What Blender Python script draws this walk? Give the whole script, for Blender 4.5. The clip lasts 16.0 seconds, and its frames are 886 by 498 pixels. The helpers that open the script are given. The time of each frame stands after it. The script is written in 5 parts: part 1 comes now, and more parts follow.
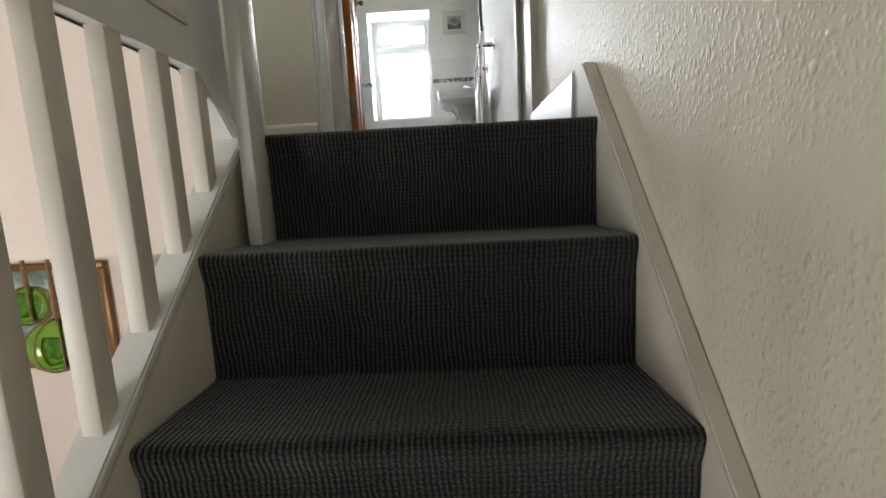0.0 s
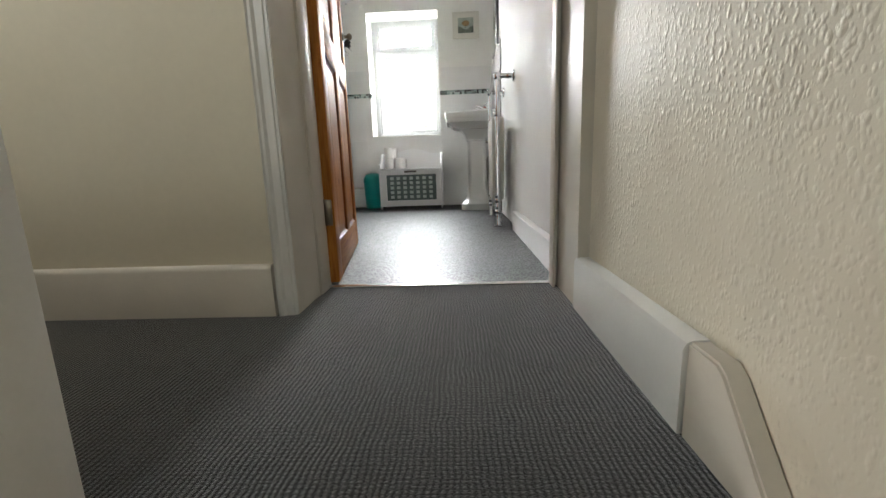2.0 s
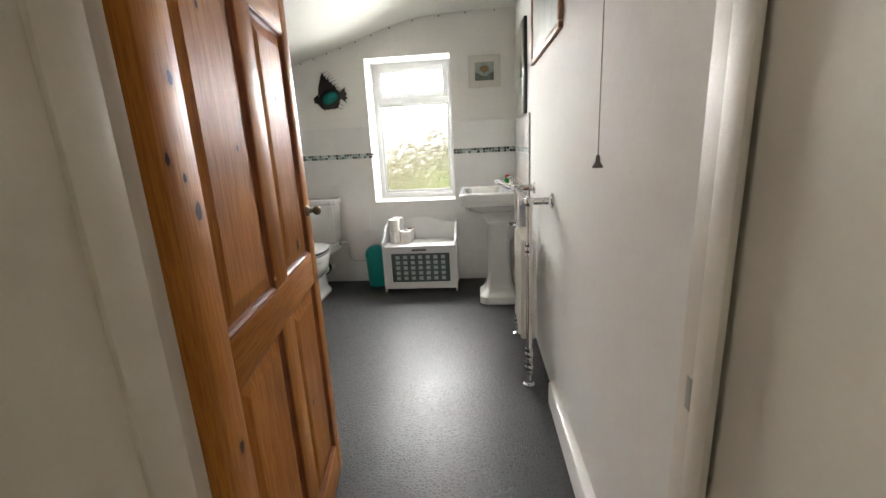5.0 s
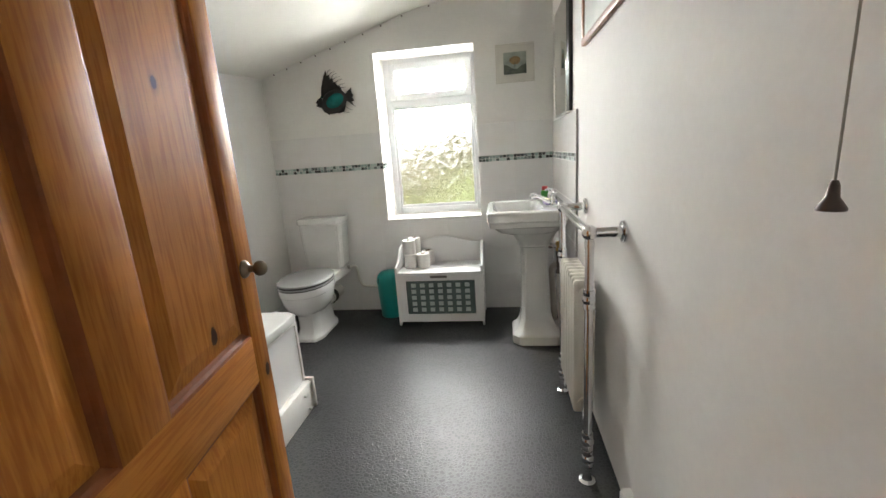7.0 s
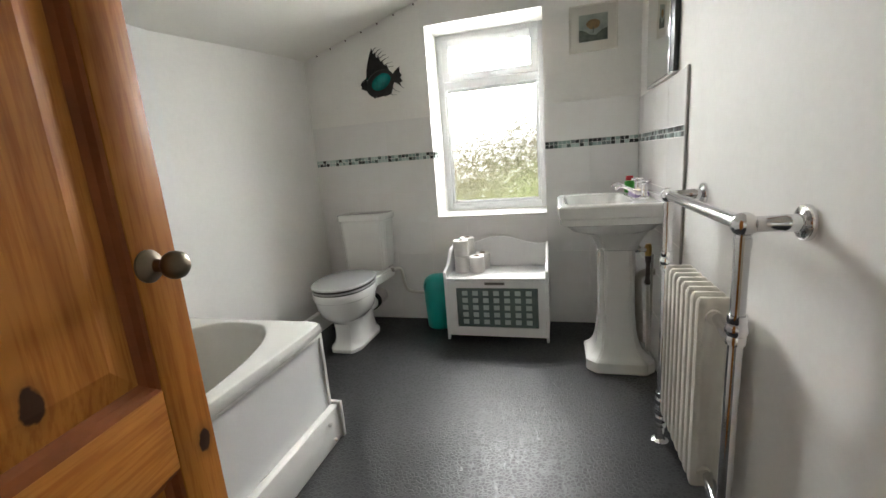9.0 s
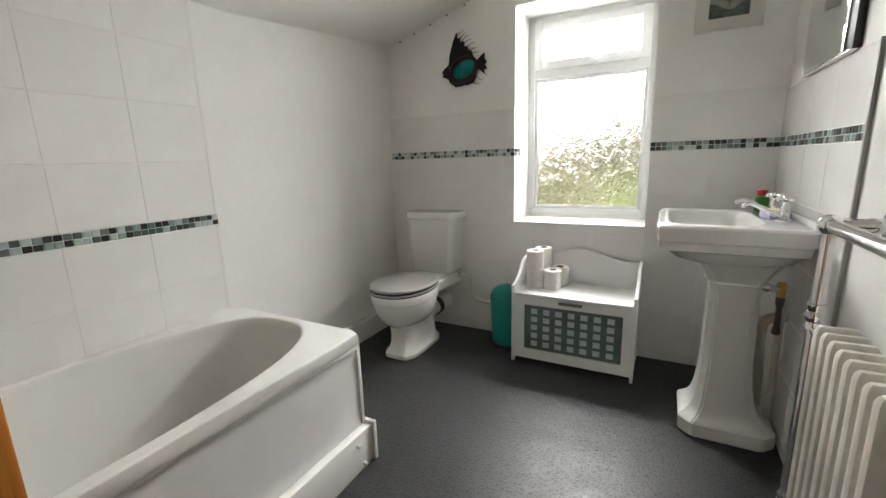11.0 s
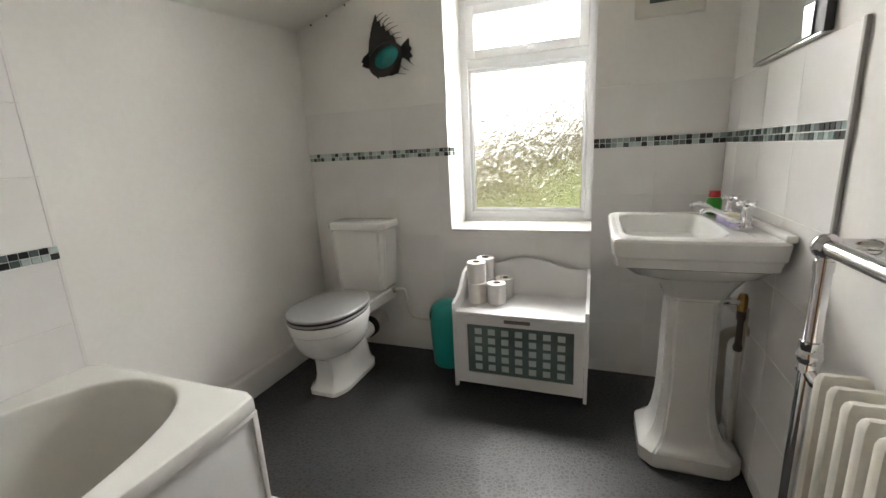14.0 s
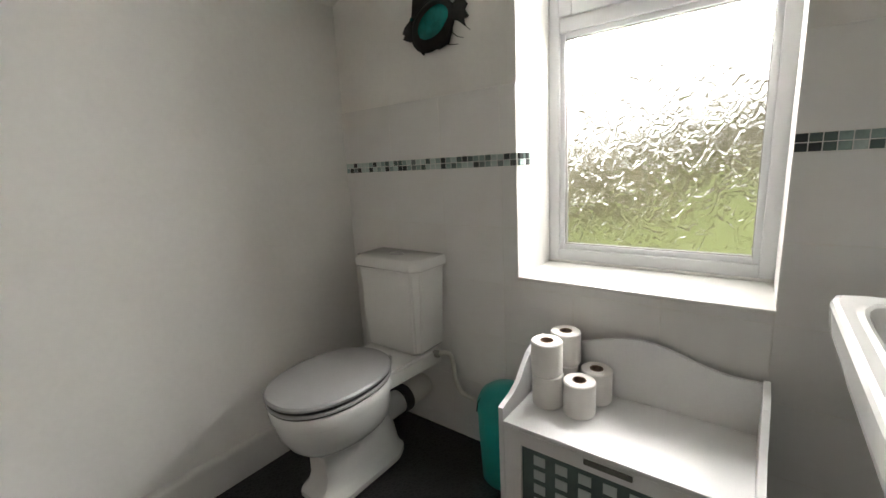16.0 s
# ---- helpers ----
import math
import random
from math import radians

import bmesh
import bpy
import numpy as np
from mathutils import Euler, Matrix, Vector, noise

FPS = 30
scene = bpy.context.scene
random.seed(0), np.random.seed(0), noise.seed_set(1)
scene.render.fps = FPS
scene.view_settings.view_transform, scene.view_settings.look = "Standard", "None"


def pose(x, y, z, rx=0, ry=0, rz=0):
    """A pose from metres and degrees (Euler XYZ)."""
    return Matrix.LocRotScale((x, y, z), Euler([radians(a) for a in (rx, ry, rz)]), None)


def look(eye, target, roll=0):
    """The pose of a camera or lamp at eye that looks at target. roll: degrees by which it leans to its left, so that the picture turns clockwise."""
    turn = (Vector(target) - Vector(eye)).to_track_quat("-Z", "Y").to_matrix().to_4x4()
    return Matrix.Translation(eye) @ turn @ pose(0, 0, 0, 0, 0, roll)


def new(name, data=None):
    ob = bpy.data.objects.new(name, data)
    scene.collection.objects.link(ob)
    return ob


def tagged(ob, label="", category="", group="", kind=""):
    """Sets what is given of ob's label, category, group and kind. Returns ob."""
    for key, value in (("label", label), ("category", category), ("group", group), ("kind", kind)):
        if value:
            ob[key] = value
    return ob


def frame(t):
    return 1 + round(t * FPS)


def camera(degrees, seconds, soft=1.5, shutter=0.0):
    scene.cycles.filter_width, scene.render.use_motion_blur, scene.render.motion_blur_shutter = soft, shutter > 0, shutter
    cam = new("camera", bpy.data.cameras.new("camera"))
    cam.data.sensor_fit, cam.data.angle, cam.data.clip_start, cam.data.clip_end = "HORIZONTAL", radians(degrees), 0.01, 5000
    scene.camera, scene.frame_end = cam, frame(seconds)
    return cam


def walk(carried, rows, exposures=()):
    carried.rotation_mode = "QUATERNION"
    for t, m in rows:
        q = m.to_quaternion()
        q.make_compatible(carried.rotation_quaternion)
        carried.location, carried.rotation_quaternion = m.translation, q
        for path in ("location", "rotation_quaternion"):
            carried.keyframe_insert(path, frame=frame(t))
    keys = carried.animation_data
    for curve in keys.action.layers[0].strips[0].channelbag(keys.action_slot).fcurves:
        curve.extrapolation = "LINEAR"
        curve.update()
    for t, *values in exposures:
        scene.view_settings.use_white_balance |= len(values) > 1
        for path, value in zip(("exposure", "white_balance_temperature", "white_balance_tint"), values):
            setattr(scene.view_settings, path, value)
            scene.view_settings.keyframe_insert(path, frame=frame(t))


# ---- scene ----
cam = camera(93.7, 16.0)
PATH = [
    (0, (0.37, 1.986, -0.154), (0.311, 3.967, -0.419), -3.0),
    (0.5, (0.38, 2.122, -0.017), (0.294, 4.1, -0.305), -2.4),
    (1, (0.344, 2.276, 0.139), (0.355, 4.245, -0.213), -3.2),
    (1.5, (0.373, 2.413, 0.273), (0.317, 4.373, -0.122), -3.2),
    (2, (0.383, 2.563, 0.398), (0.294, 4.525, 0.018), -2.0),
    (2.5, (0.348, 2.705, 0.551), (0.325, 4.659, 0.124), -3.0),
    (2.8, (0.37, 2.796, 0.638), (0.352, 4.751, 0.214), -3.3),
    (3, (0.382, 2.855, 0.693), (0.329, 4.804, 0.247), -3.5),
    (3.36, (0.364, 2.945, 0.804), (0.268, 4.888, 0.333), -3.3),
    (3.5, (0.376, 2.985, 0.812), (0.253, 4.925, 0.337), -3.2),
    (4, (0.319, 3.122, 0.986), (0.237, 5.062, 0.506), -2.2),
    (4.5, (0.351, 3.267, 1.087), (0.243, 5.208, 0.618), -2.4),
    (5, (0.393, 3.412, 1.247), (0.223, 5.345, 0.763), -2.9),
    (7.3, (0.33, 4.029, 1.262), (0.044, 5.959, 0.82), -4.1),
    (7.5, (0.3, 4.041, 1.235), (0.011, 5.974, 0.815), -4.1),
    (8, (0.299, 4.16, 1.199), (-0.089, 6.075, 0.772), -4.9),
    (8.5, (0.313, 4.304, 1.178), (-0.186, 6.195, 0.757), -5.2),
    (9, (0.265, 4.412, 1.145), (-0.27, 6.294, 0.731), -4.5),
    (9.5, (0.213, 4.501, 1.128), (-0.304, 6.389, 0.717), -3.1),
    (10, (0.19, 4.561, 1.123), (-0.415, 6.424, 0.718), -2.4),
    (10.2, (0.203, 4.59, 1.125), (-0.474, 6.428, 0.722), -2.1),
    (12.3, (0.34, 4.837, 1.172), (-0.739, 6.465, 0.743), -2.2),
    (12.5, (0.326, 4.847, 1.173), (-0.699, 6.51, 0.744), -2.4),
    (13, (0.241, 4.856, 1.178), (-0.629, 6.603, 0.74), -2.4),
    (13.5, (0.195, 4.878, 1.183), (-0.549, 6.68, 0.736), -2.5),
    (14, (0.21, 5.023, 1.182), (-0.47, 6.85, 0.732), -2.9),
    (14.5, (0.252, 5.199, 1.193), (-0.433, 7.024, 0.745), -3.3),
    (15, (0.197, 5.404, 1.177), (-0.463, 7.251, 0.785), -2.3),
    (15.5, (0.132, 5.62, 1.186), (-0.687, 7.402, 0.794), -2.1),
    (16, (0.144, 5.872, 1.182), (-1.056, 7.422, 0.786), -3.1),
]
walk(cam, [(t, look(eye, target, roll)) for t, eye, target, roll in PATH], [(0.0, 2.62, 5900, 8), (0.5, 2.68, 5850, 8), (1.5, 2.84, 6000, 9), (2.5, 2.72, 6250, 9), (3.5, 2.7, 6400, 10), (5.0, 2.65, 6450, 11), (7.5, 2.58, 6400, 10), (9.0, 2.42, 6350, 10), (10.0, 2.40, 6350, 10), (12.5, 2.27, 6550, 12), (14.0, 2.2, 6550, 12), (15.0, 2.32, 6550, 12), (15.5, 2.25, 6550, 12), (16.0, 1.95, 6550, 12)])

# ---- sky and lights ----
world = bpy.data.worlds.new("world")
scene.world = world
world.use_nodes = True
wn = world.node_tree
sky = wn.nodes.new("ShaderNodeTexSky")
sky.sky_type = "NISHITA"
sky.sun_disc = False
sky.sun_elevation, sky.sun_rotation = radians(38), radians(150)
sky.air_density, sky.dust_density = 1.0, 4.0
bg = wn.nodes["Background"]
bg.inputs["Strength"].default_value = 0.065
haze = wn.nodes.new("ShaderNodeMixRGB")
haze.inputs["Fac"].default_value = 0.75
haze.inputs["Color2"].default_value = (17.0, 16.6, 16.0, 1)
wn.links.new(sky.outputs["Color"], haze.inputs["Color1"])
wn.links.new(haze.outputs["Color"], bg.inputs["Color"])

sun = new("sun", bpy.data.lights.new("sun", "SUN"))
sun.data.energy, sun.data.angle, sun.data.color = 1.0, radians(15), (1.0, 0.96, 0.9)
sun.matrix_world = look((0, 0, 20), (-8, 14, 0))


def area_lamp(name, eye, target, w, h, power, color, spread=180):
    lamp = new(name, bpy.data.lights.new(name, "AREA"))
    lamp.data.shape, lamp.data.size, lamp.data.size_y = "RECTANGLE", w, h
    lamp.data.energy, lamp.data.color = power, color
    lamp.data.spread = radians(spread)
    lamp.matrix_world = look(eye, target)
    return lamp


# added fill from the stairs' south end; that wall has no window
area_lamp("stair_fill_light", (0.25, -0.62, 1.35), (0.25, 3, 0.6), 0.7, 1.0, 0.8, (0.88, 1.0, 0.98))
area_lamp("hall_upper_light", (-1.3, 0.9, 1.85), (0.75, 3.3, 0.9), 1.0, 0.8, 1.6, (0.98, 1.0, 0.94))
# unseen fill by the landing's west wall, added to brighten the east wall
area_lamp("landing_fill_light", (-1.14, 3.33, 1.60), (0.72, 3.15, 0.45), 0.5, 0.6, 1.3, (0.98, 1.0, 0.96))
area_lamp("bathroom_window_light", (-0.10, 7.72, 2.12), (-0.45, 4.0, 1.15), 1.25, 1.1, 34.0, (0.99, 0.965, 0.93), 118)
# warm light added in the lower hall; its source is unseen
area_lamp("hall_fill_light", (-2.5, 1.2, -1.0), (-0.8, 2.9, -0.4), 1.0, 1.2, 15.0, (1.0, 0.93, 0.84))


# ---- materials ----
class Nodes:
    def __init__(self, name):
        self.mat = bpy.data.materials.new(name)
        self.mat.use_nodes = True
        self.t = self.mat.node_tree
        self.b = self.t.nodes["Principled BSDF"]
        self.obj = self.add("ShaderNodeTexCoord").outputs["Object"]

    def add(self, kind, **values):
        n = self.t.nodes.new(kind)
        for k, v in values.items():
            n.inputs[k.replace("_", " ")].default_value = v
        return n

    def link(self, a, b):
        self.t.links.new(a, b)

    def scaled(self, sx, sy, sz, loc=(0, 0, 0)):
        m = self.add("ShaderNodeMapping")
        m.inputs["Scale"].default_value = (sx, sy, sz)
        m.inputs["Location"].default_value = loc
        self.link(self.obj, m.inputs["Vector"])
        return m.outputs["Vector"]

    def noise(self, scale, detail=4.0, vector=None, rough=0.55):
        n = self.add("ShaderNodeTexNoise", Scale=scale, Detail=detail, Roughness=rough)
        self.link(vector or self.obj, n.inputs["Vector"])
        return n.outputs["Fac"]

    def ramp(self, fac, *stops, interp="LINEAR"):
        r = self.add("ShaderNodeValToRGB")
        r.color_ramp.interpolation = interp
        while len(r.color_ramp.elements) < len(stops):
            r.color_ramp.elements.new(0.5)
        for e, (p, c) in zip(r.color_ramp.elements, stops):
            e.position, e.color = p, (*c, 1) if len(c) == 3 else c
        self.link(fac, r.inputs["Fac"])
        return r.outputs["Color"]

    def math(self, op, a, b=0.0, clamp=False):
        n = self.add("ShaderNodeMath")
        n.operation, n.use_clamp = op, clamp
        for i, v in enumerate((a, b)):
            if isinstance(v, (int, float)):
                n.inputs[i].default_value = v
            else:
                self.link(v, n.inputs[i])
        return n.outputs[0]

    def mix(self, fac, a, b, blend="MIX"):
        n = self.add("ShaderNodeMixRGB")
        n.blend_type = blend
        for i, v in enumerate((fac, a, b)):
            if isinstance(v, (int, float)):
                n.inputs[i].default_value = v
            elif isinstance(v, tuple):
                n.inputs[i].default_value = (*v, 1)
            else:
                self.link(v, n.inputs[i])
        return n.outputs["Color"]

    def bump(self, height, strength, distance, normal=None):
        n = self.add("ShaderNodeBump", Strength=strength, Distance=distance)
        self.link(height, n.inputs["Height"])
        if normal:
            self.link(normal, n.inputs["Normal"])
        self.link(n.outputs["Normal"], self.b.inputs["Normal"])
        return n.outputs["Normal"]

    def color(self, c):
        self.link(c, self.b.inputs["Base Color"])

    def done(self, rough=0.5, metal=0.0, spec=0.5, coat=0.0):
        self.b.inputs["Roughness"].default_value = rough
        self.b.inputs["Metallic"].default_value = metal
        self.b.inputs["Specular IOR Level"].default_value = spec
        self.b.inputs["Coat Weight"].default_value = coat
        return self.mat


def plain(name, c, rough, metal=0.0, spread=0.06, scale=6.0, relief=0.0, spec=0.5, coat=0.0):
    """A surface of one colour with soft stains and fine grain."""
    n = Nodes(name)
    low, high = tuple(v * (1 - spread) for v in c), tuple(min(1, v * (1 + spread)) for v in c)
    big = n.ramp(n.noise(scale, 5.0), (0.3, low), (0.7, high))
    fine = n.ramp(n.noise(scale * 25, 3.0), (0.3, (0.97, 0.97, 0.97)), (0.7, (1, 1, 1)))
    n.color(n.mix(1.0, big, fine, "MULTIPLY"))
    if relief:
        n.bump(n.noise(scale * 12, 4.0), 0.35, relief)
    return n.done(rough, metal, spec, coat)


def wallpaper():
    """Blown wallpaper with raised drips, taller than wide and of uneven size."""
    n = Nodes("embossed_wallpaper")
    warp = n.add("ShaderNodeTexNoise", Scale=22.0, Detail=2.0)
    n.link(n.obj, warp.inputs["Vector"])
    off = n.add("ShaderNodeVectorMath")
    off.operation = "MULTIPLY_ADD"
    n.link(warp.outputs["Color"], off.inputs[0])
    off.inputs[1].default_value = (0.012, 0.014, 0.010)
    n.link(n.scaled(1, 1, 0.62), off.inputs[2])
    domes = []
    for scale, lo, hi in ((88.0, 0.10, 0.46), (150.0, 0.10, 0.45)):
        v = n.add("ShaderNodeTexVoronoi", Scale=scale, Randomness=1.0)
        v.feature = "SMOOTH_F1"
        v.inputs["Smoothness"].default_value = 0.25
        n.link(off.outputs[0], v.inputs["Vector"])
        domes.append(n.ramp(v.outputs["Distance"], (lo, (1, 1, 1)), (hi, (0, 0, 0))))
    where = n.ramp(n.noise(34.0, 2.0), (0.42, (0.12, 0.12, 0.12)), (0.60, (1, 1, 1)))
    fine = n.mix(0.30, n.mix(1.0, domes[0], where, "MULTIPLY"), domes[1])
    n.bump(n.mix(0.08, fine, n.noise(260.0, 2.0)), 1.0, 0.0023)
    n.color(n.ramp(n.noise(5.0, 3.0), (0.3, (0.72, 0.655, 0.535)), (0.7, (0.78, 0.72, 0.60))))
    return n.done(0.52, spec=0.4)


def carpet():
    n = Nodes("ribbed_cord_carpet")
    sep = n.add("ShaderNodeSeparateXYZ")
    n.link(n.obj, sep.inputs[0])
    wob = n.math("MULTIPLY", n.noise(11.0, 4.0), 0.020)
    phase = n.math("MULTIPLY", n.math("ADD", sep.outputs["X"], wob), 2 * math.pi / 0.0092)
    rib = n.math("ADD", n.math("MULTIPLY", n.math("SINE", phase), 0.5), 0.5)
    run = n.math("ADD", sep.outputs["Y"], sep.outputs["Z"])
    stitch = n.math("MULTIPLY", n.math("ADD", run, n.math("MULTIPLY", n.noise(90.0, 2.0), 0.010)), 2 * math.pi / 0.0085)
    loops = n.math("ADD", n.math("MULTIPLY", n.math("SINE", stitch), 0.5), 0.5)
    fuzz = n.noise(330.0, 3.0)
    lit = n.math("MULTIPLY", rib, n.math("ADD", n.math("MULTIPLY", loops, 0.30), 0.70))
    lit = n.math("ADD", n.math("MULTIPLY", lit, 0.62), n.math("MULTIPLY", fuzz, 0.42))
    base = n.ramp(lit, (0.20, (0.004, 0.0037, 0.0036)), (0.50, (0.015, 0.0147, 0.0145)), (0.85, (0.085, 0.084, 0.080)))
    stains = n.ramp(n.noise(3.5, 5.0), (0.3, (0.72, 0.71, 0.70)), (0.7, (1, 1, 1)))
    n.color(n.mix(1.0, base, stains, "MULTIPLY"))
    n.bump(n.math("ADD", n.math("MULTIPLY", lit, 1.3), n.math("MULTIPLY", fuzz, 0.4)), 0.8, 0.003)
    n.b.inputs["Sheen Weight"].default_value = 0.5
    n.b.inputs["Sheen Roughness"].default_value = 0.45
    return n.done(0.9, spec=0.2)


def vinyl():
    """Slate-dark vinyl: dull pebbles parted by smooth shallow grooves."""
    n = Nodes("pebbled_vinyl")
    warp = n.add("ShaderNodeTexNoise", Scale=40.0, Detail=1.0)
    n.link(n.obj, warp.inputs["Vector"])
    off = n.add("ShaderNodeVectorMath")
    off.operation = "MULTIPLY_ADD"
    n.link(warp.outputs["Color"], off.inputs[0])
    off.inputs[1].default_value = (0.010, 0.010, 0.0)
    n.link(n.obj, off.inputs[2])
    vo = n.add("ShaderNodeTexVoronoi", Scale=64.0, Randomness=0.85)
    vo.feature = "DISTANCE_TO_EDGE"
    n.link(off.outputs[0], vo.inputs["Vector"])
    cell = n.ramp(vo.outputs["Distance"], (0.05, (0, 0, 0)), (0.19, (1, 1, 1)))
    n.bump(n.mix(0.25, cell, n.noise(300.0, 3.0)), 0.55, 0.0013)
    tone = n.ramp(n.noise(2.5, 5.0), (0.3, (0.021, 0.0215, 0.0225)), (0.7, (0.031, 0.0315, 0.0325)))
    specks = n.ramp(n.noise(38.0, 2.0), (0.74, (0, 0, 0)), (0.78, (1, 1, 1)))
    scuffed = n.mix(n.math("MULTIPLY", specks, 0.25), tone, (0.16, 0.16, 0.15))
    # grooves lighter than pebbles: part of their sheen is put into the colour
    n.color(n.mix(cell, scuffed, n.mix(1.0, scuffed, (0.84, 0.84, 0.84), "MULTIPLY")))
    wear = n.math("MULTIPLY", n.noise(5.0, 5.0), 0.12)
    dull = n.math("ADD", wear, n.math("MULTIPLY", cell, 0.28))
    mat = n.done(0.4, spec=0.45)
    n.link(n.math("ADD", dull, 0.28), n.b.inputs["Roughness"])
    return mat


KNOTS = [(0.646, 0.957, 0.030), (0.628, 1.384, 0.020), (0.070, 1.355, 0.022), (0.080, 1.150, 0.030), (0.056, 1.205, 0.015), (0.018, 1.235, 0.018), (0.072, 0.695, 0.026),
         (0.812, 0.803, 0.028), (0.30, 1.25, 0.012), (0.58, 0.45, 0.016), (0.25, 0.35, 0.018), (0.71, 1.62, 0.012), (0.22, 1.50, 0.014)]


def pine(name, axis):
    """Varnished pine; axis tells along which way of the door the grain runs."""
    n = Nodes(name)
    stretch = (26, 26, 1.6) if axis == "Z" else (1.6, 26, 26)
    info = n.add("ShaderNodeObjectInfo")
    v = n.add("ShaderNodeVectorMath")
    v.operation = "ADD"
    n.link(n.scaled(*stretch), v.inputs[0])
    shift = n.math("MULTIPLY", info.outputs["Random"], 37.0)
    n.link(shift, v.inputs[1])
    wood = n.add("ShaderNodeTexNoise", Scale=0.55, Detail=5.0, Roughness=0.55, Distortion=2.2)
    n.link(v.outputs[0], wood.inputs["Vector"])
    grain = n.ramp(wood.outputs["Fac"], (0.28, (0.36, 0.128, 0.020)), (0.44, (0.43, 0.162, 0.027)), (0.60, (0.49, 0.195, 0.036)), (0.75, (0.41, 0.150, 0.024)))
    fine = n.ramp(n.noise(7.0, 4.0, v.outputs[0]), (0.38, (0.80, 0.70, 0.58)), (0.54, (1, 1, 1)))
    col = n.mix(1.0, grain, fine, "MULTIPLY")
    sep = n.add("ShaderNodeSeparateXYZ")
    n.link(n.obj, sep.inputs[0])
    ripple = n.math("MULTIPLY", n.noise(60.0, 2.0), 0.5)
    mask = None
    for s, z, r in KNOTS:
        dx = n.math("DIVIDE", n.math("SUBTRACT", sep.outputs["X"], s), r * 0.75)
        dz = n.math("DIVIDE", n.math("SUBTRACT", sep.outputs["Z"], z), r * 1.15)
        d = n.math("SQRT", n.math("ADD", n.math("MULTIPLY", dx, dx), n.math("MULTIPLY", dz, dz)))
        d = n.math("ADD", d, n.math("SUBTRACT", ripple, 0.25))
        mask = d if mask is None else n.math("MINIMUM", mask, d)
    dark = n.ramp(mask, (0.0, (1, 1, 1)), (0.40, (1, 1, 1)), (0.50, (0.3, 0.3, 0.3)), (1.0, (0, 0, 0)))
    n.color(n.mix(dark, col, (0.045, 0.016, 0.006)))
    n.bump(wood.outputs["Fac"], 0.15, 0.0015)
    return n.done(0.50, spec=0.16)


def mosaic():
    n = Nodes("mosaic_glass")
    info = n.add("ShaderNodeObjectInfo")
    c = n.ramp(info.outputs["Random"], (0.0, (0.014, 0.020, 0.020)), (0.24, (0.08, 0.12, 0.11)), (0.42, (0.26, 0.35, 0.33)), (0.62, (0.14, 0.17, 0.17)), (0.76, (0.46, 0.56, 0.53)), interp="CONSTANT")
    streak = n.ramp(n.noise(90.0, 3.0), (0.3, (0.8, 0.8, 0.8)), (0.7, (1, 1, 1)))
    n.color(n.mix(1.0, c, streak, "MULTIPLY"))
    return n.done(0.28, spec=0.5)


def tile_glaze():
    n = Nodes("white_glazed_tile")
    info = n.add("ShaderNodeObjectInfo")
    tint = n.ramp(info.outputs["Random"], (0.0, (0.775, 0.77, 0.76)), (1.0, (0.795, 0.79, 0.78)))
    n.color(n.mix(1.0, tint, n.ramp(n.noise(7.0, 4.0), (0.3, (0.965, 0.96, 0.95)), (0.7, (1, 1, 1))), "MULTIPLY"))
    n.bump(n.noise(9.0, 3.0), 0.25, 0.002)
    return n.done(0.22, spec=0.5)


def obscure_glass():
    n = Nodes("obscure_glass")
    v = n.scaled(1.0, 1.0, 0.72)
    a = n.add("ShaderNodeTexNoise", Scale=21.0, Detail=1.5, Roughness=0.4, Distortion=1.3)
    n.link(v, a.inputs["Vector"])
    ridge = n.math("ABSOLUTE", n.math("SUBTRACT", a.outputs["Fac"], 0.5))
    n.bump(n.ramp(ridge, (0.0, (1, 1, 1)), (0.11, (0, 0, 0))), 0.55, 0.0055)
    n.b.inputs["Transmission Weight"].default_value = 1.0
    n.b.inputs["Base Color"].default_value = (0.97, 0.99, 0.98, 1)
    n.b.inputs["IOR"].default_value = 1.35
    return n.done(0.25)


def clear_glass(name, c=(1, 1, 1)):
    n = Nodes(name)
    n.b.inputs["Transmission Weight"].default_value = 1.0
    n.b.inputs["Base Color"].default_value = (*c, 1)
    n.b.inputs["IOR"].default_value = 1.45
    return n.done(0.02)


def hedge_leaf():
    n = Nodes("hedge_leaves")
    n.color(n.ramp(n.noise(3.0, 5.0), (0.3, (0.070, 0.078, 0.032)), (0.5, (0.125, 0.115, 0.055)), (0.7, (0.175, 0.135, 0.075))))
    return n.done(0.7)


def lawn():
    n = Nodes("lawn_grass")
    n.color(n.ramp(n.noise(1.2, 6.0), (0.3, (0.080, 0.098, 0.026)), (0.7, (0.110, 0.128, 0.042))))
    n.bump(n.noise(60.0, 3.0), 0.5, 0.02)
    return n.done(0.9)


def painting_mat(name, stops, scale):
    n = Nodes(name)
    n.color(n.ramp(n.noise(scale, 4.0), *stops))
    return n.done(0.5)


